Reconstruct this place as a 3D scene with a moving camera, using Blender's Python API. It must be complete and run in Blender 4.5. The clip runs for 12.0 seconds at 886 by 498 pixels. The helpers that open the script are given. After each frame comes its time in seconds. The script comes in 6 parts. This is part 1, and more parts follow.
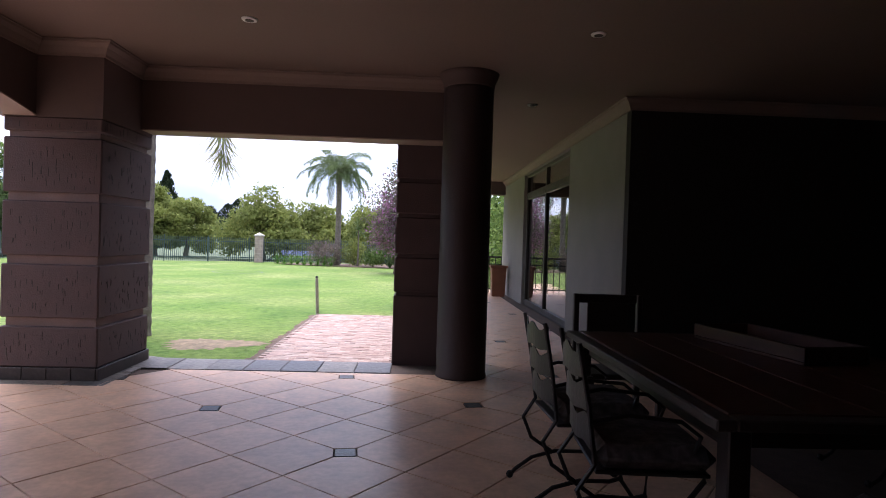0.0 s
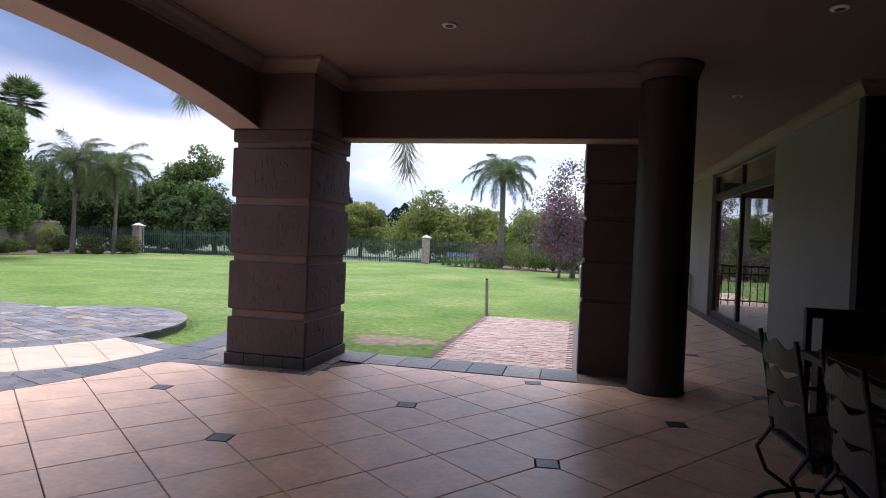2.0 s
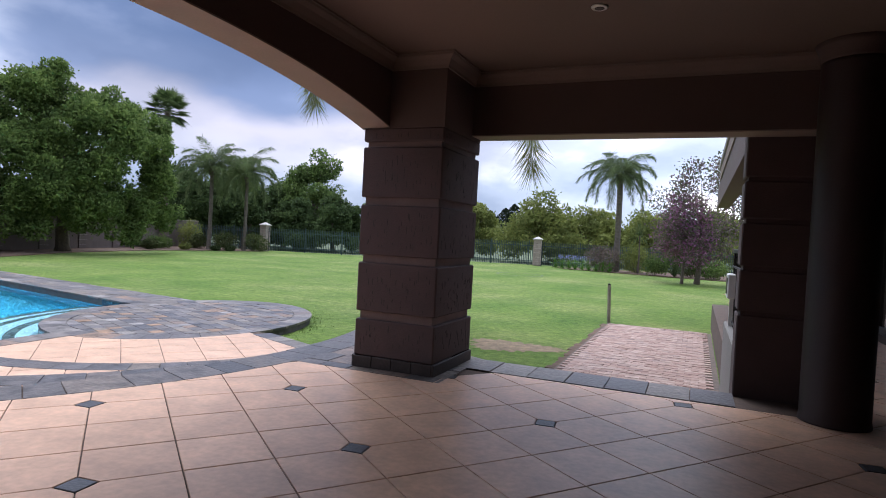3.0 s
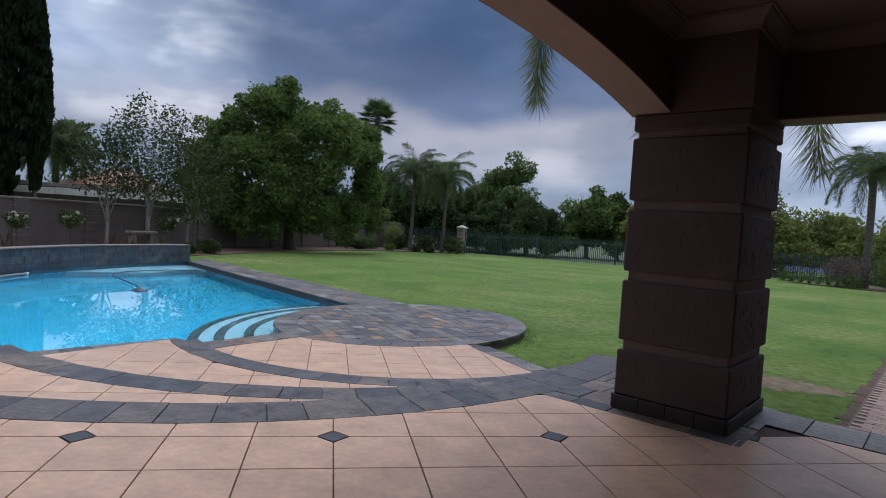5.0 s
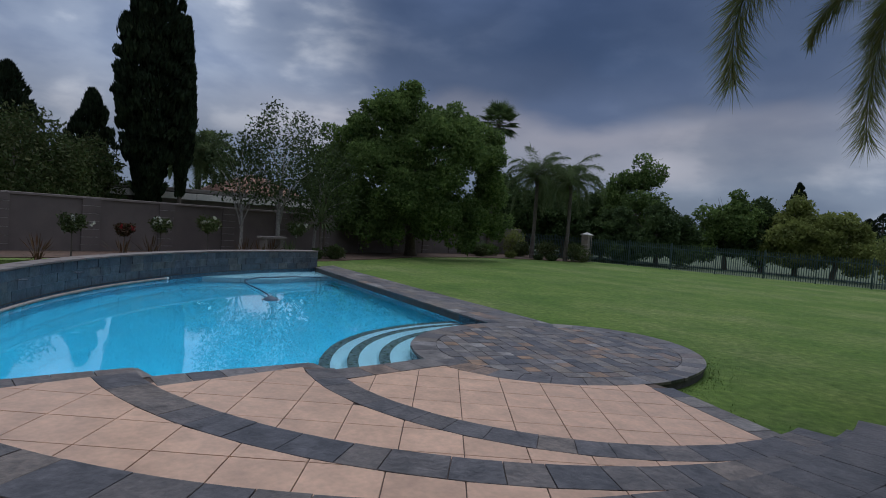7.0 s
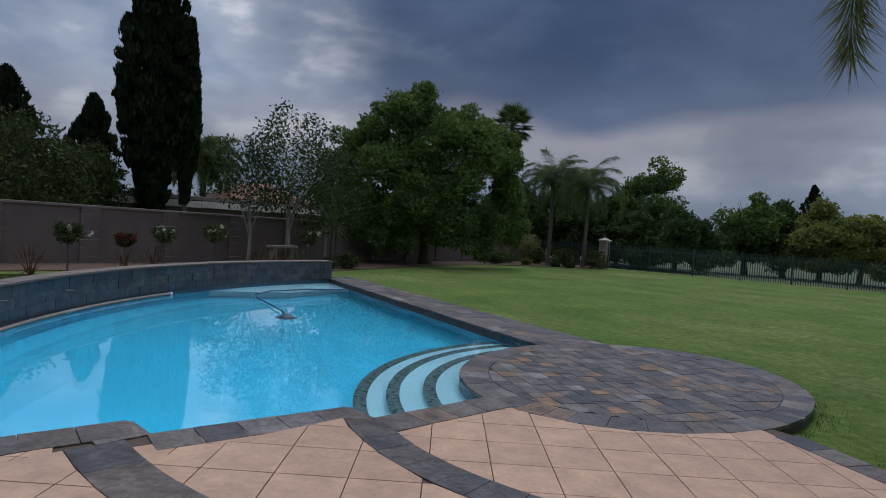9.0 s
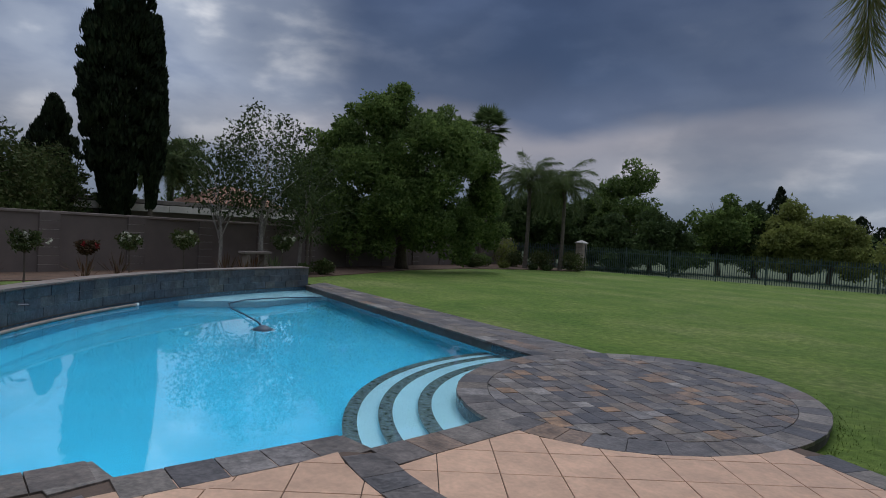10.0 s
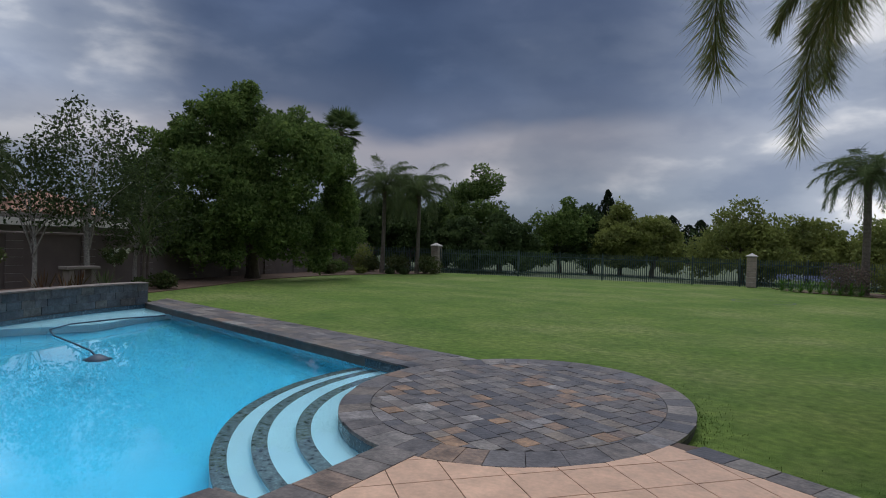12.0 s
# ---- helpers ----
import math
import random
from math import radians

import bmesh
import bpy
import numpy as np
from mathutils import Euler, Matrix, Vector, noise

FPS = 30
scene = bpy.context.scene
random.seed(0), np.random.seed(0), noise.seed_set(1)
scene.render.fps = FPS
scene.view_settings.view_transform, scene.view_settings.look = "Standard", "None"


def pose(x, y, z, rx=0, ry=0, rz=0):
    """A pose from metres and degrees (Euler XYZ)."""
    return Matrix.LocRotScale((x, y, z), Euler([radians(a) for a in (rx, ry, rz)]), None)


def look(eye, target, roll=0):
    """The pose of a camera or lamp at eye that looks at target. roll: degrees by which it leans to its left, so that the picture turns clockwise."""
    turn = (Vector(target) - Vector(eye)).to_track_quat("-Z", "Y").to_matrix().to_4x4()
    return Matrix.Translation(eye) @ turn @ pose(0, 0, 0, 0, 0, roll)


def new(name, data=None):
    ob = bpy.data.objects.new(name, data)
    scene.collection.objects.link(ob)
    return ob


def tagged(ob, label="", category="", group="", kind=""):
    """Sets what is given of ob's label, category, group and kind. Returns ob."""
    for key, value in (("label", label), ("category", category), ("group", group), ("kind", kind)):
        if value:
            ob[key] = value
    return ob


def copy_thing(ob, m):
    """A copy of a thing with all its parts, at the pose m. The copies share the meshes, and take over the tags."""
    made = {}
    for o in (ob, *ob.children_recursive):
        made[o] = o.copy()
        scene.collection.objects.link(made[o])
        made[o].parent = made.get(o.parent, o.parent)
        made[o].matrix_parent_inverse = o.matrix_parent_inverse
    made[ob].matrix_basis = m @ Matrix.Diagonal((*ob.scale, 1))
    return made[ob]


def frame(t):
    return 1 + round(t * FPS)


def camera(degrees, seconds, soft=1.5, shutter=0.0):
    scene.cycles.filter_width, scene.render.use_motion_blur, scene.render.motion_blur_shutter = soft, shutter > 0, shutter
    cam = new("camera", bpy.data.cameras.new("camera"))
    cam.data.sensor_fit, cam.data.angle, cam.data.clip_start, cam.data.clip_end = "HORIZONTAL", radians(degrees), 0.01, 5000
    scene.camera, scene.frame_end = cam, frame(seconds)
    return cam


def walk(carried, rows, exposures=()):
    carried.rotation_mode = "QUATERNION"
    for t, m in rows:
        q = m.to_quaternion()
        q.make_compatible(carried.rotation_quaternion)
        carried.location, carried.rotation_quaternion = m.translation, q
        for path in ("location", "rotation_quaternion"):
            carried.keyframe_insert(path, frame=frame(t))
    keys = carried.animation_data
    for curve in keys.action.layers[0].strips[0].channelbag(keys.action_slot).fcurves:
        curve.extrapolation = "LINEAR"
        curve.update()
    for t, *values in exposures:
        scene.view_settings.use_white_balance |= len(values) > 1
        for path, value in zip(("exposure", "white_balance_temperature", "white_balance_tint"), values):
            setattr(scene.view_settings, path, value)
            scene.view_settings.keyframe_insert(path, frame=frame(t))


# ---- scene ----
cam = camera(73.3, 12.0, 0.95)
PATH = [
    (0, (1.044, -4.912, 1.37), (1.357, -2.936, 1.346), 1.8),
    (0.5, (0.995, -4.886, 1.364), (1.191, -2.896, 1.34), 1.9),
    (1, (0.925, -4.858, 1.365), (0.993, -2.86, 1.338), 2.1),
    (1.5, (0.851, -4.829, 1.363), (0.778, -2.831, 1.333), 2.2),
    (2, (0.761, -4.776, 1.36), (0.545, -2.788, 1.327), 2.4),
    (2.5, (0.624, -4.635, 1.364), (0.236, -2.673, 1.324), 2.6),
    (3, (0.461, -4.485, 1.366), (-0.108, -2.569, 1.319), 3.0),
    (3.2, (0.408, -4.418, 1.365), (-0.234, -2.525, 1.316), 3.0),
    (4.8, (-0.426, -3.879, 1.395), (-1.509, -2.199, 1.322), 3.6),
    (5, (-0.537, -3.823, 1.387), (-1.666, -2.173, 1.313), 3.8),
    (5.5, (-0.862, -3.677, 1.387), (-2.091, -2.101, 1.31), 3.9),
    (6, (-1.191, -3.508, 1.388), (-2.508, -2.004, 1.31), 4.1),
    (6.5, (-1.573, -3.279, 1.404), (-2.964, -1.844, 1.321), 4.2),
    (7, (-1.971, -3.093, 1.412), (-3.387, -1.683, 1.33), 4.2),
    (7.5, (-2.354, -2.902, 1.418), (-3.78, -1.501, 1.343), 4.1),
    (9.5, (-3.8, -2.42, 1.4), (-5.219, -1.011, 1.346), 3.5),
    (10, (-4.084, -2.304, 1.419), (-5.445, -0.84, 1.372), 3.3),
    (10.5, (-4.289, -2.235, 1.435), (-5.575, -0.703, 1.398), 3.0),
    (11, (-4.439, -2.158, 1.452), (-5.631, -0.552, 1.423), 2.6),
    (11.5, (-4.547, -2.135, 1.463), (-5.634, -0.456, 1.442), 2.2),
    (12, (-4.628, -2.152, 1.484), (-5.589, -0.398, 1.471), 1.9),
]
EXPO = [(0.0, 1.92, 5850, 20), (1.5, 1.62, 5800, 18), (3.0, 1.05, 5750, 14), (4.8, 0.2, 5650, 11), (5.5, -0.1, 5600, 10), (7.5, -0.55, 5600, 10), (9.5, -0.5, 5850, 10), (12.0, -0.32, 6000, 10)]
walk(cam, [(t, look(eye, target, roll)) for t, eye, target, roll in PATH],
     exposures=EXPO)

# ---- world and light ----
world = bpy.data.worlds.new("storm_sky")
scene.world = world
world.use_nodes = True
wn, wl = world.node_tree.nodes, world.node_tree.links
wn.clear()


def wnode(kind, **sets):
    n = wn.new(kind)
    for k, v in sets.items():
        if k in n.inputs:
            n.inputs[k].default_value = v
    return n


w_out, w_bg = wnode("ShaderNodeOutputWorld"), wnode("ShaderNodeBackground")
w_bg.inputs["Strength"].default_value = 1.0
sky = wnode("ShaderNodeTexSky")
sky.sky_type, sky.sun_disc = "NISHITA", False
sky.sun_elevation, sky.sun_rotation = radians(65), radians(-29)
coord = wnode("ShaderNodeTexCoord")
sep = wnode("ShaderNodeSeparateXYZ")
wl.new(coord.outputs["Generated"], sep.inputs[0])


def wramp(src, stops, interp="EASE"):
    r = wnode("ShaderNodeValToRGB")
    r.color_ramp.interpolation = interp
    el = r.color_ramp.elements
    while len(el) < len(stops):
        el.new(0.5)
    for e, (p, c) in zip(el, stops):
        e.position, e.color = p, (*c, 1)
    wl.new(src, r.inputs[0])
    return r.outputs[0]


def wmix(kind, fac, a, b):
    m = wnode("ShaderNodeMix")
    m.data_type, m.blend_type = "RGBA", kind
    for sock, v in ((m.inputs[0], fac), (m.inputs[6], a), (m.inputs[7], b)):
        if isinstance(v, (int, float)):
            sock.default_value = v
        elif isinstance(v, tuple):
            sock.default_value = (*v, 1)
        else:
            wl.new(v, sock)
    return m.outputs[2]


# cloud layers: stretched noise over the direction of the sky
stretch = wnode("ShaderNodeMapping")
stretch.inputs["Scale"].default_value = (1.3, 1.3, 3.0)
stretch.inputs["Location"].default_value = (0.35, 0.1, 0.2)
wl.new(coord.outputs["Generated"], stretch.inputs[0])
big = wnode("ShaderNodeTexNoise", Scale=1.5, Detail=5.0, Roughness=0.46, Distortion=0.1)
small = wnode("ShaderNodeTexNoise", Scale=4.2, Detail=6.0, Roughness=0.48, Distortion=0.1)
wl.new(stretch.outputs[0], big.inputs["Vector"])
wl.new(stretch.outputs[0], small.inputs["Vector"])
# the height in the sky, roughened so that the cloud base is ragged
lift = wnode("ShaderNodeMath")
lift.operation = "MULTIPLY_ADD"
lift.inputs[1].default_value = 0.16
wl.new(big.outputs["Fac"], lift.inputs[0])
wl.new(sep.outputs["Z"], lift.inputs[2])
lift2 = wnode("ShaderNodeMath")
lift2.operation = "MULTIPLY_ADD"
lift2.inputs[1].default_value = 0.07
wl.new(small.outputs["Fac"], lift2.inputs[0])
wl.new(lift.outputs[0], lift2.inputs[2])
level = wnode("ShaderNodeMath")
level.operation = "SUBTRACT"
level.inputs[1].default_value = 0.115
wl.new(lift2.outputs[0], level.inputs[0])
elev = wramp(level.outputs[0], [(0.0, (0.17, 0.205, 0.27)), (0.08, (0.19, 0.215, 0.27)), (0.14, (0.27, 0.26, 0.285)), (0.185, (0.27, 0.25, 0.27)), (0.225, (0.080, 0.10, 0.16)),
                                (0.29, (0.044, 0.066, 0.125)), (0.42, (0.062, 0.088, 0.160)), (0.58, (0.70, 0.74, 0.82)), (1.0, (1.30, 1.34, 1.42))])
# the storm bank hangs over the pool side; the sky is open and bright down the garden and over the house
bank = wnode("ShaderNodeVectorMath")
bank.operation = "DOT_PRODUCT"
bank.inputs[1].default_value = (0.72, 0.69, 0.0)
wl.new(coord.outputs["Generated"], bank.inputs[0])
half = wnode("ShaderNodeMath")
half.operation = "MULTIPLY_ADD"
half.inputs[1].default_value, half.inputs[2].default_value = 0.5, 0.5
wl.new(bank.outputs["Value"], half.inputs[0])
openness = wramp(half.outputs[0], [(0.0, (0.6, 0.6, 0.6)), (0.29, (1.0, 1.0, 1.0)), (0.37, (0.50, 0.50, 0.50)), (0.44, (0.07, 0.06, 0.06)), (0.58, (0.0, 0.0, 0.0)), (0.72, (0.10, 0.10, 0.10)), (0.85, (0.70, 0.70, 0.70)), (1.0, (1.0, 1.0, 1.0))])
# on the pool side the light breaks through only above the bank
above = wramp(sep.outputs["Z"], [(0.10, (0.15, 0.15, 0.15)), (0.23, (1.0, 1.0, 1.0))])
side = wramp(half.outputs[0], [(0.45, (0.0, 0.0, 0.0)), (0.60, (1.0, 1.0, 1.0))])
openness = wmix("MULTIPLY", 1.0, openness, wmix("MIX", side, above, (1.0, 1.0, 1.0)))
bright = wramp(small.outputs["Fac"], [(0.30, (0.38, 0.42, 0.52)), (0.50, (0.50, 0.53, 0.60)), (0.68, (0.95, 0.93, 0.91))])
base = wmix("MIX", openness, elev, bright)
shade = wramp(big.outputs["Fac"], [(0.28, (0.72, 0.75, 0.80)), (0.50, (1.0, 1.0, 1.0)), (0.70, (1.45, 1.41, 1.36))])
base = wmix("MULTIPLY", 1.0, base, shade)
puff = wramp(small.outputs["Fac"], [(0.36, (0.80, 0.82, 0.86)), (0.52, (1.0, 1.0, 1.0)), (0.68, (1.35, 1.30, 1.24))])
base = wmix("MULTIPLY", 0.7, base, puff)
blue = wmix("MULTIPLY", 1.0, sky.outputs[0], (0.05, 0.05, 0.05))
base = wmix("ADD", 0.2, base, blue)
wl.new(base, w_bg.inputs["Color"])
wl.new(w_bg.outputs[0], w_out.inputs[0])

sun = new("sun", bpy.data.lights.new("sun", "SUN"))
sun.data.energy, sun.data.angle, sun.data.color = 1.35, radians(30), (1.0, 0.97, 0.94)
sun.matrix_world = look((0, 0, 30), (5, -9, 8))

# ---- materials ----
MATS = {}


def material(name, color, rough=0.7, spots=None, scale=6.0, vary=0.18, fine=60.0, bump=0.15, metal=0.0, per="", spread=0.12, ramp=None, spec=0.5, coat=0.0, stretchz=None, rvar=0.12):
    """Paint with variation at two scales. per: 'object' or 'island' gives each piece its own tone (ramp: the tones)."""
    m = bpy.data.materials.new(name)
    m.use_nodes = True
    n, l = m.node_tree.nodes, m.node_tree.links
    p = n["Principled BSDF"]
    p.inputs["Roughness"].default_value, p.inputs["Metallic"].default_value = rough, metal
    p.inputs["Specular IOR Level"].default_value = spec
    p.inputs["Coat Weight"].default_value = coat
    tc = n.new("ShaderNodeTexCoord")
    src = tc.outputs["Object"]
    geo = n.new("ShaderNodeNewGeometry")
    if per:
        src = geo.outputs["Position"]
    if stretchz:
        mp = n.new("ShaderNodeMapping")
        mp.inputs["Scale"].default_value = stretchz
        l.new(src, mp.inputs[0])
        src = mp.outputs[0]

    def noise_of(s, d=4.0):
        t = n.new("ShaderNodeTexNoise")
        t.inputs["Scale"].default_value, t.inputs["Detail"].default_value = s, d
        l.new(src, t.inputs["Vector"])
        return t.outputs["Fac"]

    def mix(kind, f, a, b):
        x = n.new("ShaderNodeMix")
        x.data_type, x.blend_type = "RGBA", kind
        for sock, v in ((x.inputs[0], f), (x.inputs[6], a), (x.inputs[7], b)):
            if isinstance(v, (int, float)):
                sock.default_value = v
            elif isinstance(v, tuple):
                sock.default_value = (*v, 1)
            else:
                l.new(v, sock)
        return x.outputs[2]

    def ramp_of(s, stops):
        r = n.new("ShaderNodeValToRGB")
        el = r.color_ramp.elements
        while len(el) < len(stops):
            el.new(0.5)
        for e, (q, c) in zip(el, stops):
            e.position, e.color = q, (*c, 1)
        l.new(s, r.inputs[0])
        return r.outputs[0]

    col = color
    if per:
        rnd = n.new("ShaderNodeObjectInfo").outputs["Random"] if per == "object" else geo.outputs["Random Per Island"]
        if ramp:
            k = len(ramp)
            col = ramp_of(rnd, [(i / max(1, k - 1), c) for i, c in enumerate(ramp)])
        else:
            col = mix("MULTIPLY", 1.0, color, ramp_of(rnd, [(0.0, (1 - spread,) * 3), (1.0, (1 + spread,) * 3)]))
    a, b = noise_of(scale), noise_of(fine, 3.0)
    col = mix("MULTIPLY", 1.0, col, ramp_of(a, [(0.3, (1 - vary,) * 3), (0.7, (1 + vary,) * 3)]))
    col = mix("MULTIPLY", 1.0, col, ramp_of(b, [(0.3, (1 - vary * 0.6,) * 3), (0.7, (1 + vary * 0.6,) * 3)]))
    if spots:
        col = mix("MIX", ramp_of(noise_of(scale * 2.3), [(0.56, (0, 0, 0)), (0.72, (0.75, 0.75, 0.75))]), col, spots)
    l.new(col, p.inputs["Base Color"])
    rr = n.new("ShaderNodeMapRange")
    rr.inputs["To Min"].default_value, rr.inputs["To Max"].default_value = max(0.02, rough - rvar), min(1.0, rough + rvar)
    l.new(a, rr.inputs["Value"])
    l.new(rr.outputs[0], p.inputs["Roughness"])
    if bump:
        bn = n.new("ShaderNodeBump")
        bn.inputs["Strength"].default_value, bn.inputs["Distance"].default_value = bump, 0.01
        l.new(b, bn.inputs["Height"])
        l.new(bn.outputs[0], p.inputs["Normal"])
    MATS[name] = m
    return m


def leafy(name, tones, through_light=0.25):
    """Leaves: each leaf its own tone, with some light coming through."""
    m = bpy.data.materials.new(name)
    m.use_nodes = True
    n, l = m.node_tree.nodes, m.node_tree.links
    p = n["Principled BSDF"]
    p.inputs["Roughness"].default_value, p.inputs["Specular IOR Level"].default_value = 0.65, 0.06
    geo = n.new("ShaderNodeNewGeometry")
    r = n.new("ShaderNodeValToRGB")
    el = r.color_ramp.elements
    while len(el) < len(tones):
        el.new(0.5)
    for i, (e, c) in enumerate(zip(el, tones)):
        e.position, e.color = i / (len(tones) - 1), (*c, 1)
    l.new(geo.outputs["Random Per Island"], r.inputs[0])
    t = n.new("ShaderNodeTexNoise")
    t.inputs["Scale"].default_value = 0.7
    l.new(geo.outputs["Position"], t.inputs["Vector"])
    r2 = n.new("ShaderNodeValToRGB")
    r2.color_ramp.elements[0].position, r2.color_ramp.elements[0].color = 0.3, (0.65, 0.68, 0.65, 1)
    r2.color_ramp.elements[1].position, r2.color_ramp.elements[1].color = 0.7, (1.3, 1.28, 1.1, 1)
    l.new(t.outputs["Fac"], r2.inputs[0])
    x = n.new("ShaderNodeMix")
    x.data_type, x.blend_type = "RGBA", "MULTIPLY"
    x.inputs[0].default_value = 1.0
    l.new(r.outputs[0], x.inputs[6])
    l.new(r2.outputs[0], x.inputs[7])
    l.new(x.outputs[2], p.inputs["Base Color"])
    tr = n.new("ShaderNodeBsdfTranslucent")
    l.new(x.outputs[2], tr.inputs["Color"])
    ms = n.new("ShaderNodeMixShader")
    ms.inputs[0].default_value = through_light
    l.new(p.outputs[0], ms.inputs[1])
    l.new(tr.outputs[0], ms.inputs[2])
    l.new(ms.outputs[0], n["Material Output"].inputs["Surface"])
    return m


SLATES = [(0.050, 0.047, 0.054), (0.150, 0.126, 0.110), (0.090, 0.080, 0.084), (0.115, 0.096, 0.086), (0.058, 0.054, 0.062), (0.190, 0.165, 0.145), (0.130, 0.106, 0.092), (0.075, 0.068, 0.074), (0.25, 0.148, 0.082), (0.100, 0.088, 0.088), (0.045, 0.043, 0.052), (0.165, 0.130, 0.100), (0.082, 0.074, 0.080), (0.23, 0.205, 0.19)]
BAND = [(0.048, 0.046, 0.052), (0.090, 0.080, 0.080), (0.062, 0.058, 0.064), (0.135, 0.110, 0.092), (0.054, 0.051, 0.058), (0.105, 0.088, 0.080), (0.072, 0.066, 0.072), (0.16, 0.125, 0.100), (0.058, 0.055, 0.062)]
m_tile = material("fired clay tile", (0.58, 0.37, 0.25), 0.36, scale=4.5, vary=0.15, fine=22, bump=0.03, per="object", spread=0.07, spec=0.4, rvar=0.08)
m_joint = material("slate joint mortar", (0.085, 0.078, 0.074), 0.9, scale=8, vary=0.25)
m_grout = material("dark grout", (0.105, 0.072, 0.055), 0.9, scale=8, vary=0.2)
m_slate = material("riven slate", SLATES[0], 0.45, scale=6, vary=0.42, fine=24, bump=0.7, per="object", ramp=SLATES)
m_slateband = material("dark riven slate", BAND[0], 0.42, scale=6, vary=0.40, fine=24, bump=0.7, per="object", ramp=BAND)
m_insert = material("dark slate insert", (0.050, 0.050, 0.056), 0.4, scale=12, vary=0.3, fine=50, bump=0.3, per="object", spread=0.3)
m_clad = material("blue slate cladding", (0.07, 0.08, 0.1), 0.45, scale=5, vary=0.45, fine=22, bump=0.5, per="object",
                  ramp=[(0.050, 0.056, 0.068), (0.085, 0.088, 0.098), (0.060, 0.070, 0.085), (0.042, 0.048, 0.058), (0.075, 0.080, 0.088), (0.105, 0.095, 0.085), (0.055, 0.062, 0.074)])
m_plaster = material("maroon textured plaster", (0.088, 0.060, 0.059), 0.85, scale=4, vary=0.12, fine=90, bump=0.35)
m_plasterlight = material("groove plaster", (0.19, 0.138, 0.128), 0.85, scale=4, vary=0.12, fine=90, bump=0.2)
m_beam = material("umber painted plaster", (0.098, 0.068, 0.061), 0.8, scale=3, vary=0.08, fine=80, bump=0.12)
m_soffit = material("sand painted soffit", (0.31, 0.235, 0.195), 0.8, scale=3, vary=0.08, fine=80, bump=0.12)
# ceiling and cornice: pale paint browned down, veranda shade put into the colour
m_ceiling = material("shade darkened ceiling board", (0.165, 0.118, 0.096), 0.8, scale=1.2, vary=0.06, fine=50, bump=0.05)
m_cornice = material("shade darkened cornice plaster", (0.19, 0.14, 0.118), 0.75, scale=3, vary=0.06, fine=60, bump=0.05)
m_housewall = material("pale grey plaster", (0.205, 0.192, 0.175), 0.85, scale=2.5, vary=0.07, fine=90, bump=0.15)
m_plinth = material("dark slate plinth tile", (0.032, 0.025, 0.024), 0.55, scale=9, vary=0.3, fine=40, bump=0.3)
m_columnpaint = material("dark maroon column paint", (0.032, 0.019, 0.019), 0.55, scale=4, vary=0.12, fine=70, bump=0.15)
# near black: the dim interior's shade is put into the wall colour
m_shadewall = material("wall paint with interior shade", (0.014, 0.011, 0.011), 0.85, scale=3, vary=0.1)
m_boundary = material("taupe boundary plaster", (0.135, 0.108, 0.096), 0.88, scale=1.6, vary=0.14, fine=70, bump=0.25)
m_boundarycap = material("boundary wall capping", (0.19, 0.155, 0.135), 0.85, scale=2, vary=0.14)
m_stonepier = material("sandstone pier block", (0.30, 0.245, 0.205), 0.85, scale=5, vary=0.2, fine=60, bump=0.35)
m_stonecap = material("pale stone cap", (0.44, 0.41, 0.38), 0.8, scale=5, vary=0.15)
m_palisade = material("dark green steel", (0.045, 0.075, 0.070), 0.5, scale=10, vary=0.15, metal=0.0)
m_lawn = bpy.data.materials.new("mown lawn")
m_lawn.use_nodes = True
ln, ll = m_lawn.node_tree.nodes, m_lawn.node_tree.links
l_geo = ln.new("ShaderNodeNewGeometry")


def lawn_layer(scale, detail, stops, stretch_by=(1, 1, 1)):
    mp, nz, rp = ln.new("ShaderNodeMapping"), ln.new("ShaderNodeTexNoise"), ln.new("ShaderNodeValToRGB")
    mp.inputs["Scale"].default_value = stretch_by
    nz.inputs["Scale"].default_value, nz.inputs["Detail"].default_value, nz.inputs["Roughness"].default_value = scale, detail, 0.65
    ll.new(l_geo.outputs["Position"], mp.inputs[0])
    ll.new(mp.outputs[0], nz.inputs["Vector"])
    while len(rp.color_ramp.elements) < len(stops):
        rp.color_ramp.elements.new(0.5)
    for e, (q, c) in zip(rp.color_ramp.elements, stops):
        e.position, e.color = q, (*c, 1)
    ll.new(nz.outputs["Fac"], rp.inputs[0])
    return rp.outputs[0], nz.outputs["Fac"]


def lawn_mix(kind, fac, a, b):
    x = ln.new("ShaderNodeMix")
    x.data_type, x.blend_type = "RGBA", kind
    if isinstance(fac, float):
        x.inputs[0].default_value = fac
    else:
        ll.new(fac, x.inputs[0])
    ll.new(a, x.inputs[6])
    ll.new(b, x.inputs[7])
    return x.outputs[2]


g_base, _ = lawn_layer(0.5, 5, [(0.32, (0.076, 0.134, 0.024)), (0.50, (0.108, 0.168, 0.031)), (0.68, (0.145, 0.196, 0.044))])
g_dry, _ = lawn_layer(0.22, 6, [(0.43, (0, 0, 0)), (0.54, (0.20, 0.20, 0.20)), (0.68, (0.65, 0.65, 0.65))], (0.9, 1.2, 1))
g_straw, _ = lawn_layer(9, 4, [(0.35, (0.165, 0.195, 0.060)), (0.65, (0.29, 0.285, 0.125))])
g_tuft, _ = lawn_layer(7, 4, [(0.30, (0.62, 0.66, 0.60)), (0.52, (1.0, 1.0, 1.0)), (0.72, (1.42, 1.36, 1.35))])
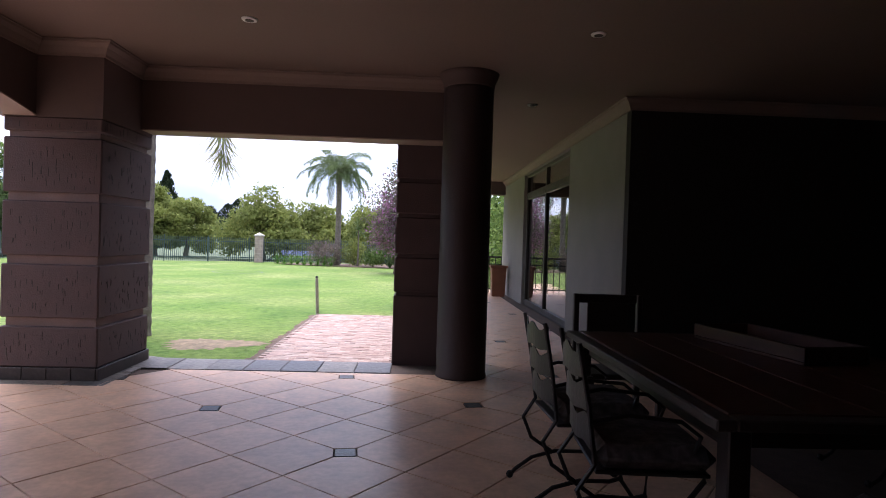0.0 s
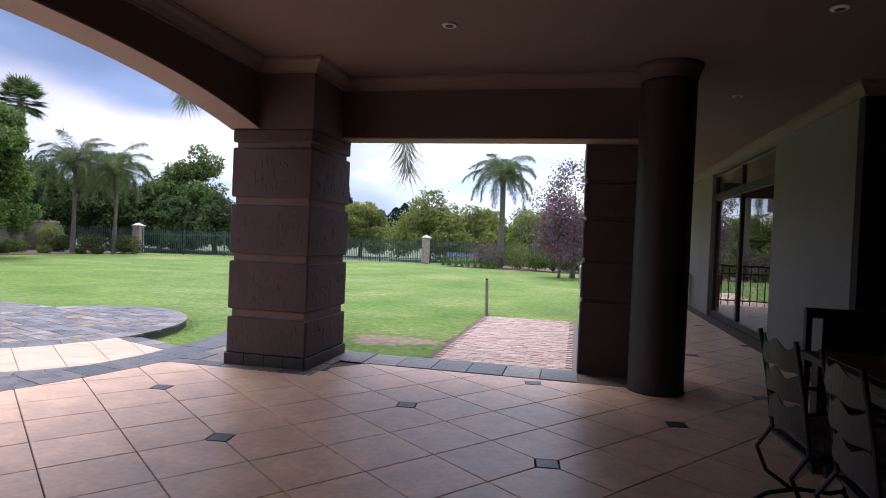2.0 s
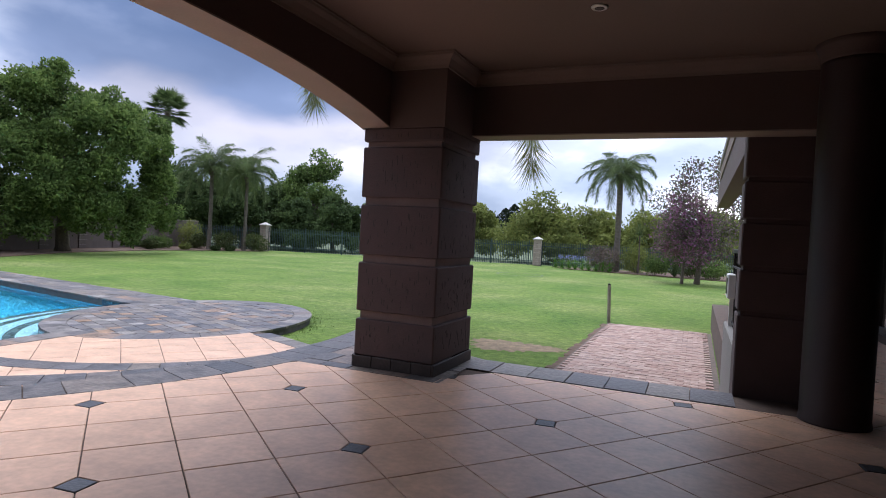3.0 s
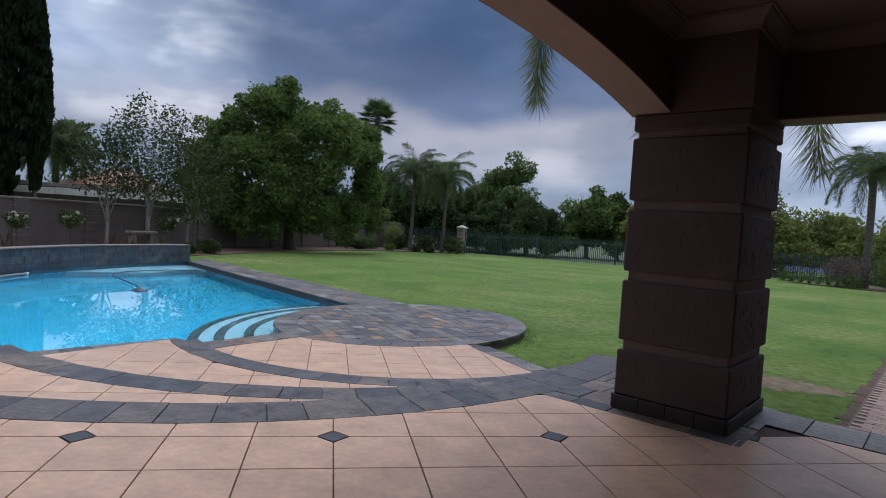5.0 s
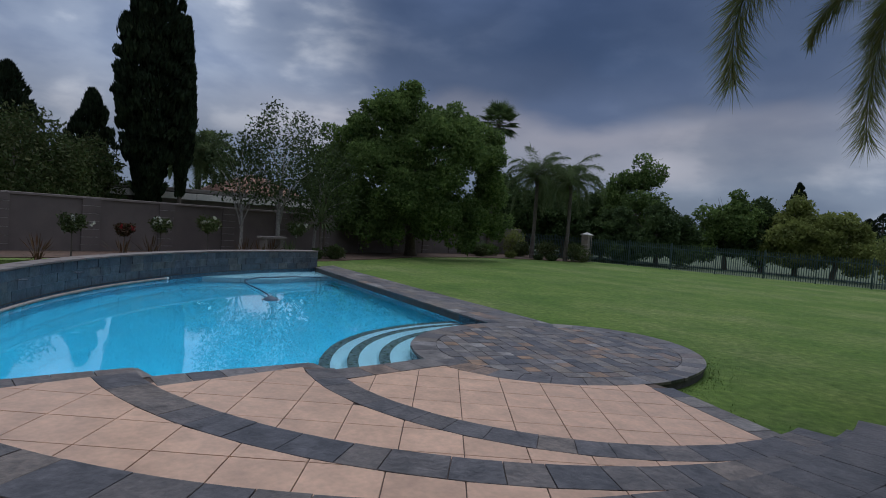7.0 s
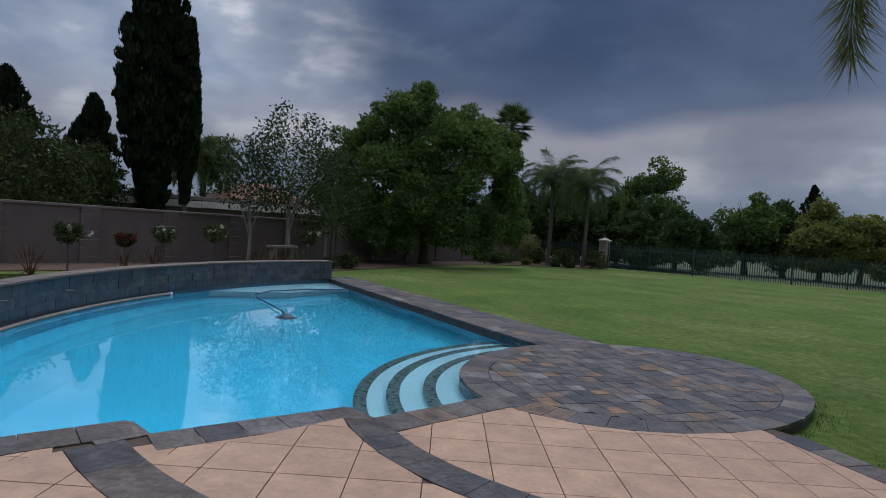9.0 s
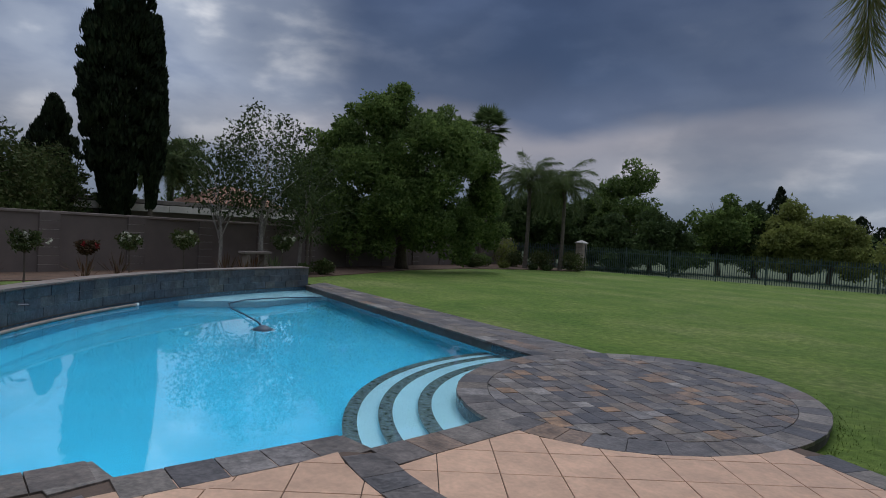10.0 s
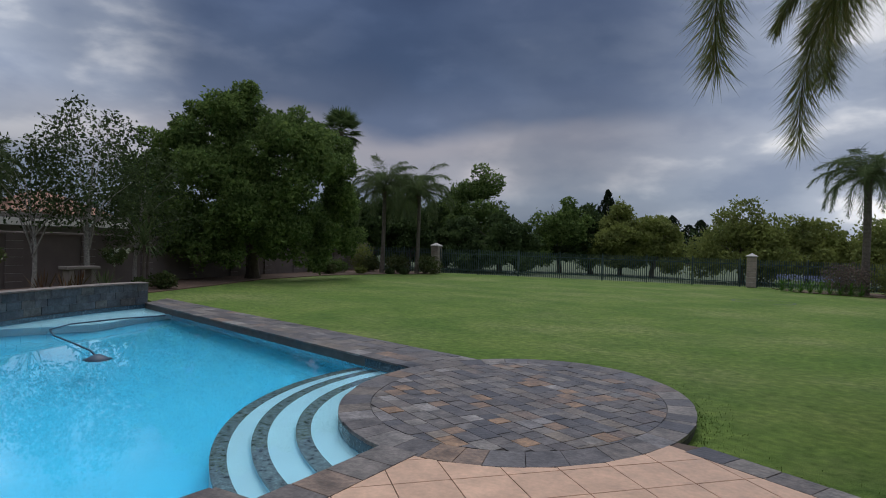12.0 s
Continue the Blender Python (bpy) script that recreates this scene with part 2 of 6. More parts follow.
g_blade, g_height = lawn_layer(70, 3, [(0.30, (0.55, 0.60, 0.52)), (0.52, (1.0, 1.0, 1.0)), (0.70, (1.55, 1.48, 1.50))])
g_all = lawn_mix("MULTIPLY", 1.0, lawn_mix("MULTIPLY", 1.0, lawn_mix("MIX", g_dry, g_base, g_straw), g_tuft), g_blade)
lp = ln["Principled BSDF"]
lp.inputs["Roughness"].default_value, lp.inputs["Specular IOR Level"].default_value = 0.9, 0.15
ll.new(g_all, lp.inputs["Base Color"])
l_bump = ln.new("ShaderNodeBump")
l_bump.inputs["Strength"].default_value, l_bump.inputs["Distance"].default_value = 0.8, 0.02
ll.new(g_height, l_bump.inputs["Height"])
ll.new(l_bump.outputs[0], lp.inputs["Normal"])
m_veld = material("field grass", (0.072, 0.094, 0.043), 0.95, scale=0.15, vary=0.25, fine=9, bump=0.5)
m_mulch = material("red brown garden soil", (0.105, 0.062, 0.040), 0.95, scale=3, vary=0.3, fine=40, bump=0.8)
m_dirt = material("bare dry soil", (0.205, 0.145, 0.085), 0.95, scale=5, vary=0.4, spots=(0.12, 0.13, 0.05), fine=40, bump=0.7)
m_brick = material("clay paver", (0.40, 0.25, 0.19), 0.85, scale=9, vary=0.2, fine=60, bump=0.3, per="object",
                   ramp=[(0.27, 0.165, 0.13), (0.36, 0.245, 0.20), (0.31, 0.205, 0.165), (0.42, 0.31, 0.255), (0.24, 0.165, 0.14)])
m_bricki = material("clay paver rest", (0.40, 0.25, 0.19), 0.85, scale=9, vary=0.2, fine=60, bump=0.3, per="island",
                    ramp=[(0.27, 0.165, 0.13), (0.36, 0.245, 0.20), (0.31, 0.205, 0.165), (0.42, 0.31, 0.255), (0.24, 0.165, 0.14)])
m_sand = material("joint sand", (0.13, 0.10, 0.08), 0.95, scale=10, vary=0.2)
m_pool = material("pool marble plaster", (0.085, 0.54, 0.78), 0.7, scale=0.9, vary=0.07, fine=14, bump=0.05)
m_poolstep = material("pale step plaster", (0.50, 0.72, 0.80), 0.7, scale=2, vary=0.06)
m_mosaic = material("blue mosaic", (0.050, 0.085, 0.115), 0.25, scale=26, vary=0.5, fine=90, bump=0.2)
m_stepmosaic = material("grey green mosaic", (0.085, 0.115, 0.125), 0.3, scale=14, vary=0.75, fine=40, bump=0.2)
m_bark = material("grey brown bark", (0.115, 0.090, 0.070), 0.9, scale=9, vary=0.3, fine=45, bump=0.8)
m_palmbark = material("ringed palm bark", (0.115, 0.095, 0.075), 0.9, scale=7, vary=0.3, fine=35, bump=0.8)
m_birchbark = material("white birch bark", (0.27, 0.245, 0.215), 0.8, scale=14, vary=0.3, fine=50, bump=0.3, spots=(0.06, 0.05, 0.045))
m_steel = material("black wrought iron", (0.028, 0.024, 0.024), 0.5, scale=20, vary=0.2, metal=0.6, bump=0.1)
m_alu = material("bronze aluminium frame", (0.050, 0.043, 0.040), 0.45, scale=10, vary=0.1, metal=0.5, bump=0.0)
m_wood = material("red brown hardwood", (0.060, 0.021, 0.011), 0.42, scale=5, vary=0.2, fine=30, bump=0.1, stretchz=(1, 8, 8))
m_darkwood = material("dark stained wood", (0.016, 0.010, 0.008), 0.45, scale=5, vary=0.2, fine=30, bump=0.1)
m_rimwood = material("dull table edge wood", (0.045, 0.036, 0.031), 0.6, scale=6, vary=0.2, fine=40, bump=0.1)
m_postwood = material("weathered grey pole", (0.24, 0.215, 0.165), 0.85, scale=9, vary=0.2, fine=50, bump=0.4)
m_white = material("white enamel", (0.70, 0.70, 0.68), 0.5, scale=6, vary=0.06, bump=0.0)
m_rubber = material("dark blue hose plastic", (0.020, 0.050, 0.085), 0.5, scale=8, vary=0.1, bump=0.0)
m_roof = material("grey roof sheet", (0.20, 0.17, 0.15), 0.7, scale=3, vary=0.2)
m_fascia = material("pale fascia board", (0.62, 0.56, 0.51), 0.75, scale=3, vary=0.12)
m_terracottaroof = material("terracotta roof tile", (0.33, 0.17, 0.11), 0.8, scale=4, vary=0.2)
m_cushion = material("leaf print cushion cloth", (0.085, 0.072, 0.072), 0.9, scale=9, vary=0.6, fine=30, bump=0.3, spots=(0.022, 0.018, 0.020))
m_planter = material("terracotta brown planter", (0.190, 0.075, 0.040), 0.55, scale=4, vary=0.15)

L_TREE = leafy("broad leaves", [(0.060, 0.098, 0.030), (0.115, 0.172, 0.052), (0.185, 0.245, 0.080), (0.090, 0.135, 0.042)], 0.40)
L_LIGHT = leafy("light willow leaves", [(0.175, 0.205, 0.062), (0.225, 0.245, 0.080), (0.14, 0.17, 0.050)], 0.4)
L_DARK = leafy("dark conifer needles", [(0.014, 0.022, 0.013), (0.026, 0.038, 0.020), (0.036, 0.044, 0.024)], 0.1)
L_FAR = leafy("far wood leaves", [(0.045, 0.072, 0.030), (0.080, 0.112, 0.042), (0.060, 0.090, 0.040)], 0.3)
L_BIRCH = leafy("birch leaves", [(0.050, 0.072, 0.030), (0.075, 0.098, 0.042), (0.036, 0.052, 0.024)], 0.3)
L_PALM = leafy("palm leaflets", [(0.095, 0.135, 0.060), (0.13, 0.17, 0.080), (0.16, 0.18, 0.090)], 0.35)
L_PALMDARK = leafy("fan palm leaves", [(0.070, 0.105, 0.045), (0.115, 0.155, 0.065)], 0.3)
L_BUSH = leafy("shrub leaves", [(0.045, 0.068, 0.024), (0.070, 0.090, 0.034), (0.095, 0.095, 0.045)], 0.2)
L_PURPLE = leafy("purple blossom", [(0.24, 0.085, 0.21), (0.34, 0.16, 0.31), (0.08, 0.12, 0.045), (0.26, 0.12, 0.24)], 0.3)
L_BLOSSOM = leafy("pink blossom and leaves", [(0.13, 0.13, 0.075), (0.22, 0.14, 0.19), (0.09, 0.12, 0.05), (0.17, 0.13, 0.13)], 0.3)
L_STRAP = leafy("strap leaves", [(0.075, 0.15, 0.030), (0.10, 0.19, 0.040)], 0.3)
L_PALMNEAR = leafy("near palm leaflets", [(0.15, 0.17, 0.055), (0.20, 0.21, 0.075), (0.12, 0.15, 0.055), (0.25, 0.22, 0.10)], 0.5)
L_PINKGREY = leafy("greyish pink leaves", [(0.15, 0.115, 0.105), (0.20, 0.15, 0.15), (0.10, 0.10, 0.07)], 0.3)
L_RED = leafy("reddish strap leaves", [(0.085, 0.045, 0.030), (0.11, 0.06, 0.035), (0.07, 0.06, 0.03)], 0.2)
L_GRASS = leafy("grass blades", [(0.085, 0.145, 0.030), (0.12, 0.175, 0.042), (0.15, 0.165, 0.055)], 0.3)
L_FLOWERW = leafy("white rose petals", [(0.62, 0.60, 0.55), (0.72, 0.70, 0.64)], 0.3)
L_FLOWERR = leafy("red rose petals", [(0.20, 0.020, 0.022), (0.28, 0.035, 0.035)], 0.2)
L_BLUE = leafy("blue flower heads", [(0.20, 0.22, 0.42), (0.28, 0.30, 0.5)], 0.3)


def glassy(name, color, rough, ior, weight=1.0):
    m = bpy.data.materials.new(name)
    m.use_nodes = True
    p = m.node_tree.nodes["Principled BSDF"]
    p.inputs["Base Color"].default_value = (*color, 1)
    p.inputs["Roughness"].default_value, p.inputs["IOR"].default_value, p.inputs["Transmission Weight"].default_value = rough, ior, weight
    return m


m_glass = glassy("window glass", (0.92, 0.95, 0.95), 0.0, 1.5)
m_water = glassy("pool water", (0.66, 0.93, 0.98), 0.01, 1.33)
wt = m_water.node_tree
w_noise, w_bump = wt.nodes.new("ShaderNodeTexNoise"), wt.nodes.new("ShaderNodeBump")
w_noise.inputs["Scale"].default_value, w_noise.inputs["Detail"].default_value = 1.6, 2.0
w_bump.inputs["Strength"].default_value, w_bump.inputs["Distance"].default_value = 0.003, 0.02
w_tc = wt.nodes.new("ShaderNodeTexCoord")
wt.links.new(w_tc.outputs["Object"], w_noise.inputs["Vector"])
wt.links.new(w_noise.outputs["Fac"], w_bump.inputs["Height"])
wt.links.new(w_bump.outputs[0], wt.nodes["Principled BSDF"].inputs["Normal"])


# ---- mesh helpers ----
def part(name, bm, mat, parent=None, label="", smooth=False):
    """Links a bmesh as one mesh object, under a thing if a parent is given."""
    me = bpy.data.meshes.new(name)
    bmesh.ops.recalc_face_normals(bm, faces=bm.faces[:])
    bm.to_mesh(me)
    bm.free()
    me.materials.append(mat)
    if smooth:
        me.polygons.foreach_set("use_smooth", [True] * len(me.polygons))
    ob = new(name, me)
    if parent:
        ob.parent = parent
    if label:
        ob["label"] = label
    return ob


def piece(name, me, parent, x=0.0, y=0.0, z=0.0, turn=0.0):
    ob = new(name, me)
    ob.parent = parent
    ob.location, ob.rotation_euler = (x, y, z), (0, 0, turn)
    return ob


def empty(name, m=None):
    ob = new(name)
    ob.empty_display_size = 0.2
    if m:
        ob.matrix_world = m
    return ob


def box(bm, x0, x1, y0, y1, z0, z1, bevel=0.0, turn=None):
    vs = [bm.verts.new(p) for p in ((x0, y0, z0), (x1, y0, z0), (x1, y1, z0), (x0, y1, z0), (x0, y0, z1), (x1, y0, z1), (x1, y1, z1), (x0, y1, z1))]
    fs = [bm.faces.new([vs[i] for i in f]) for f in ((0, 3, 2, 1), (4, 5, 6, 7), (0, 1, 5, 4), (1, 2, 6, 5), (2, 3, 7, 6), (3, 0, 4, 7))]
    if bevel:
        es = list({e for f in fs for e in f.edges})
        got = bmesh.ops.bevel(bm, geom=es, offset=bevel, segments=1, affect="EDGES")
        vs = list({v for f in got["faces"] for v in f.verts})
    if turn:
        bmesh.ops.transform(bm, matrix=turn, verts=vs)
    return vs


def prism(bm, poly, z0, z1, chamfer=0.0):
    """An upright block over a plan outline; chamfer rounds off the top edge."""
    n = len(poly)
    cx, cy = sum(p[0] for p in poly) / n, sum(p[1] for p in poly) / n
    lo = [bm.verts.new((x, y, z0)) for x, y in poly]
    mid = [bm.verts.new((x, y, z1 - chamfer)) for x, y in poly]
    bands = [lo, mid]
    if chamfer:
        top = []
        for x, y in poly:
            d = math.hypot(x - cx, y - cy) or 1.0
            k = max(0.0, 1 - 1.4 * chamfer / d)
            top.append(bm.verts.new((cx + (x - cx) * k, cy + (y - cy) * k, z1)))
        bands.append(top)
    for a, b in zip(bands, bands[1:]):
        for i in range(n):
            bm.faces.new((a[i], a[(i + 1) % n], b[(i + 1) % n], b[i]))
    bm.faces.new(bands[-1])
    bm.faces.new(lo[::-1])


def tube(bm, pts, radii, sides=8, caps=True):
    """A round bar along points, with a radius at each."""
    rings, up = [], Vector((0, 0, 1))
    for i, p in enumerate(pts):
        p = Vector(p)
        d = (Vector(pts[min(i + 1, len(pts) - 1)]) - Vector(pts[max(i - 1, 0)])).normalized()
        s = d.cross(up if abs(d.z) < 0.95 else Vector((1, 0, 0))).normalized()
        u = s.cross(d)
        r = radii[i] if isinstance(radii, (list, tuple)) else radii
        rings.append([bm.verts.new(p + r * (math.cos(2 * math.pi * k / sides) * s + math.sin(2 * math.pi * k / sides) * u)) for k in range(sides)])
    for a, b in zip(rings, rings[1:]):
        for k in range(sides):
            bm.faces.new((a[k], a[(k + 1) % sides], b[(k + 1) % sides], b[k]))
    if caps:
        bm.faces.new(rings[0][::-1])
        bm.faces.new(rings[-1])


def arc(c, r, a0, a1, n):
    return [(c[0] + r * math.cos(radians(a0 + (a1 - a0) * i / n)), c[1] + r * math.sin(radians(a0 + (a1 - a0) * i / n))) for i in range(n + 1)]


def clip(poly, px, py, nx, ny):
    """The part of a plan outline on the side of the line through (px, py) to which (nx, ny) points."""
    out = []
    for i, a in enumerate(poly):
        b = poly[(i + 1) % len(poly)]
        da, db = (a[0] - px) * nx + (a[1] - py) * ny, (b[0] - px) * nx + (b[1] - py) * ny
        if da >= 0:
            out.append(a)
        if (da > 0 > db) or (da < 0 < db):
            s = da / (da - db)
            out.append((a[0] + s * (b[0] - a[0]), a[1] + s * (b[1] - a[1])))
    return out


def keep_circle(poly, c, r, outside=True):
    if len(poly) < 3:
        return []
    mx, my = sum(p[0] for p in poly) / len(poly), sum(p[1] for p in poly) / len(poly)
    d = math.hypot(mx - c[0], my - c[1]) or 1e-6
    ux, uy = (mx - c[0]) / d, (my - c[1]) / d
    s = 1 if outside else -1
    return clip(poly, c[0] + ux * r, c[1] + uy * r, ux * s, uy * s)


def area(poly):
    return abs(sum(a[0] * b[1] - b[0] * a[1] for a, b in zip(poly, poly[1:] + poly[:1]))) / 2 if len(poly) > 2 else 0.0


def mesh_of(name, bm, mat):
    me = bpy.data.meshes.new(name)
    bmesh.ops.recalc_face_normals(bm, faces=bm.faces[:])
    bm.to_mesh(me)
    bm.free()
    me.materials.append(mat)
    return me


def quads(name, centers, ax, ay, mat, parent=None):
    """Many small leaves in one mesh: rhombs at centers, spanned by the half axes ax and ay."""
    k = len(centers)
    v = np.stack([centers - ax, centers - 0.25 * ax - ay, centers + ax, centers - 0.25 * ax + ay], 1).reshape(-1, 3)
    me = bpy.data.meshes.new(name)
    me.vertices.add(4 * k)
    me.vertices.foreach_set("co", v.astype(np.float32).ravel())
    me.loops.add(4 * k)
    me.loops.foreach_set("vertex_index", np.arange(4 * k, dtype=np.int32))
    me.polygons.add(k)
    me.polygons.foreach_set("loop_start", np.arange(0, 4 * k, 4, dtype=np.int32))
    me.update(calc_edges=True)
    me.materials.append(mat)
    ob = new(name, me)
    if parent:
        ob.parent = parent
    return ob


def unit(v):
    return v / np.maximum(1e-9, np.linalg.norm(v, axis=-1, keepdims=True))


def crown(name, blobs, count, size, mat, rng, parent=None, droop=0.0, thin=0.55):
    """Leaves in clumps over the outer part of many uneven blobs (x, y, z, rx, rz)."""
    blobs = np.array(blobs, float)
    w = blobs[:, 3] ** 2
    pick = rng.choice(len(blobs), count, p=w / w.sum())
    b = blobs[pick]
    d = unit(rng.normal(size=(count, 3)))
    rad = rng.uniform(thin, 1.0, (count, 1)) ** 0.7 * (1 + 0.17 * np.abs(rng.normal(size=(count, 1))) * (rng.uniform(size=(count, 1)) < 0.3))
    lump = 1 + 0.16 * np.sin(5.3 * d[:, :1] + pick[:, None]) * np.cos(4.1 * d[:, 1:2] + 2.0 * pick[:, None]) + 0.12 * np.sin(9.1 * d[:, 2:3] + pick[:, None])
    c = b[:, :3] + d * rad * lump * b[:, [3, 3, 4]]
    ax = unit(unit(rng.normal(size=(count, 3))) + 0.6 * d + np.array([0, 0, -droop]))
    ay = unit(np.cross(ax, unit(rng.normal(size=(count, 3)))))
    s = size * rng.uniform(0.6, 1.4, (count, 1))
    return quads(name, c, ax * s, ay * s * 0.5, mat, parent)

# ---- plan ----
HOUSE = pose(-1.11, 0.87, 0, 0, 0, -6.5)
TERRACE, LAWN, CEIL = -0.45, -0.60, 3.08
E1, E2, E3 = ((-8.18, 2.33), 5.27), ((-7.52, 3.23), 4.45), ((-6.41, 3.51), 2.91)
LAWN_EDGE = [(-5.15, 4.35), (-3.05, 3.25), (-2.2, 2.75), (-1.0, 2.06)]
DISC, DISC_R, DISC_K = (-7.42, 5.2), 2.12, 1.26
POOL_NEAR = [(-9.15, -2.9), (-9.1, -1.6), (-9.01, -0.81), (-8.59, -0.79), (-8.33, 1.03), (-7.89, 1.03), (-7.79, 2.60)]
POOL_CORNER, POOL_FAR = (-9.9, 5.95), (-20.3, 8.75)
FAR_C, FAR_R = (-6.99, 9.97), 13.35


def oval(r, a0, a1, n):
    """An arc of the platform's rounded outline, r metres from its middle across and 1.26 times that along the pool."""
    return [(x, DISC[1] + (y - DISC[1]) * DISC_K) for x, y in arc(DISC, r, a0, a1, n)]


def plan(a, b):
    p = HOUSE @ Vector((a, b, 0))
    return p.x, p.y


# ---- ground ----
far_arc = arc(FAR_C, FAR_R, 184.6, 256, 40)
pool_edge = POOL_NEAR + oval(DISC_R, 265, 165, 14)[1:] + [POOL_CORNER] + far_arc
bm = bmesh.new()
rim_out = [bm.verts.new((x, y, LAWN - 0.16)) for x, y in ((-900, -900), (900, -900), (900, 900), (-900, 900))]
rim_in = [bm.verts.new((x, y, LAWN - 0.16)) for x, y in pool_edge]
rims = [bm.edges.new((r[i], r[(i + 1) % len(r)])) for r in (rim_out, rim_in) for i in range(len(r))]
bmesh.ops.triangle_fill(bm, use_beauty=True, use_dissolve=False, edges=rims)
ground = tagged(part("ground", bm, m_veld), "rough field grass stretching away beyond the garden fence", "ground", kind="structure")

bm = bmesh.new()
lawn_outline = [(-1.0, 1.0), (-2.2, 2.7), (-3.05, 3.2), (-5.15, 4.3), (-6.3, 5.5), (-7.45, 7.3), (-9.9, 7.2), (-20.9, 9.8), (-22.5, 10.2), (-24.6, -6), (-33, -6), (-38, 36.6), (-26.2, 37.2), (-5.6, 42.4), (14, 45), (14, 1.0)]
prism(bm, lawn_outline, LAWN - 0.3, LAWN)
lawn = tagged(part("lawn", bm, m_lawn), "mown green lawn with faint dry yellow streaks", "lawn", kind="structure")

# ---- house structure, in the house's own axes ----
def house(name, bm, mat, label, category, smooth=False):
    ob = part(name, bm, mat, smooth=smooth)
    ob.matrix_world = HOUSE
    return tagged(ob, label, category, kind="structure")


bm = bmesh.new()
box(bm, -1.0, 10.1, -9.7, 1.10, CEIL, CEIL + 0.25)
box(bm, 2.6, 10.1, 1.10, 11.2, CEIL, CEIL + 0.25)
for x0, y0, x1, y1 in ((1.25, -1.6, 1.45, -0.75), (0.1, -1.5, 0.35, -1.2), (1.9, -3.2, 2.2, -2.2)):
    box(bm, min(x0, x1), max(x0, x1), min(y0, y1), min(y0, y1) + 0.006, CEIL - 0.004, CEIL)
house("ceiling", bm, m_ceiling, "flat veranda ceiling board with hairline cracks, shade in its colour", "ceiling")
bm = bmesh.new()
box(bm, -1.75, 10.3, -9.9, 1.85, CEIL + 0.31, CEIL + 0.47, 0.02)
box(bm, 2.58, 10.3, 1.86, 11.9, CEIL + 0.31, CEIL + 0.47, 0.02)
house("roof", bm, m_roof, "grey roof slab with eaves above the veranda", "roof")

# the arched wall on the pool side: a soft arch between two rusticated pillars
bm = bmesh.new()
n, b0, b1 = 40, -5.35, 0.1
prof = []
for i in range(n + 1):
    s = i / n
    u = abs(2 * s - 1)
    prof.append((b0 + (b1 - b0) * s, 2.385 + 0.27 * (1 - u ** 2.3)))
for x0, x1 in ((-1.0, -0.68),):
    lo0, lo1 = [bm.verts.new((x0, y, z)) for y, z in prof], [bm.verts.new((x1, y, z)) for y, z in prof]
    hi0, hi1 = [bm.verts.new((x0, y, CEIL + 0.3)) for y, z in prof], [bm.verts.new((x1, y, CEIL)) for y, z in prof]
    for i in range(n):
        bm.faces.new((lo1[i], lo1[i + 1], hi1[i + 1], hi1[i]))
        bm.faces.new((lo0[i + 1], lo0[i], hi0[i], hi0[i + 1]))
        bm.faces.new((hi0[i], hi1[i], hi1[i + 1], hi0[i + 1]))
arch = house("wall_arch", bm, m_beam, "umber plastered arch wall open to the pool", "wall")
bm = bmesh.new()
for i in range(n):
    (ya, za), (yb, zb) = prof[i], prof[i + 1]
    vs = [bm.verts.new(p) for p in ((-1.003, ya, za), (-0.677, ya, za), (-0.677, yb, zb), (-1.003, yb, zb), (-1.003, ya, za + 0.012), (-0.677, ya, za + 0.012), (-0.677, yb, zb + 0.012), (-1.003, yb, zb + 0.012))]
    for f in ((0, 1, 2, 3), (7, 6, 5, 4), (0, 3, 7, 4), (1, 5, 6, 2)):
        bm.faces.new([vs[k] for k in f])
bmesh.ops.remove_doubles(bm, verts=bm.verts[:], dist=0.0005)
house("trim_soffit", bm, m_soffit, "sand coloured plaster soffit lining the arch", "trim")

bm = bmesh.new()
box(bm, -0.1, 3.2, 0.80, 1.10, 2.44, CEIL)
house("wall_beam", bm, m_beam, "umber plastered beam above the garden opening", "wall")
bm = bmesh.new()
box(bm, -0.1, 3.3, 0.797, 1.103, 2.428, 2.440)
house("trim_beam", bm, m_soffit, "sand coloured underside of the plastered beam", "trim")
# the beam over the railing side and the far end of the walkway
bm = bmesh.new()
box(bm, 2.62, 2.92, 1.10, 13.0, 2.50, CEIL)
box(bm, 2.92, 5.2, 10.9, 11.2, 2.72, CEIL)
house("wall_walkway_beam", bm, m_beam, "plastered beams around the covered walkway", "wall")

GROOVES = [(0.485, 0.565), (1.055, 1.130), (1.630, 1.705), (2.205, 2.260)]


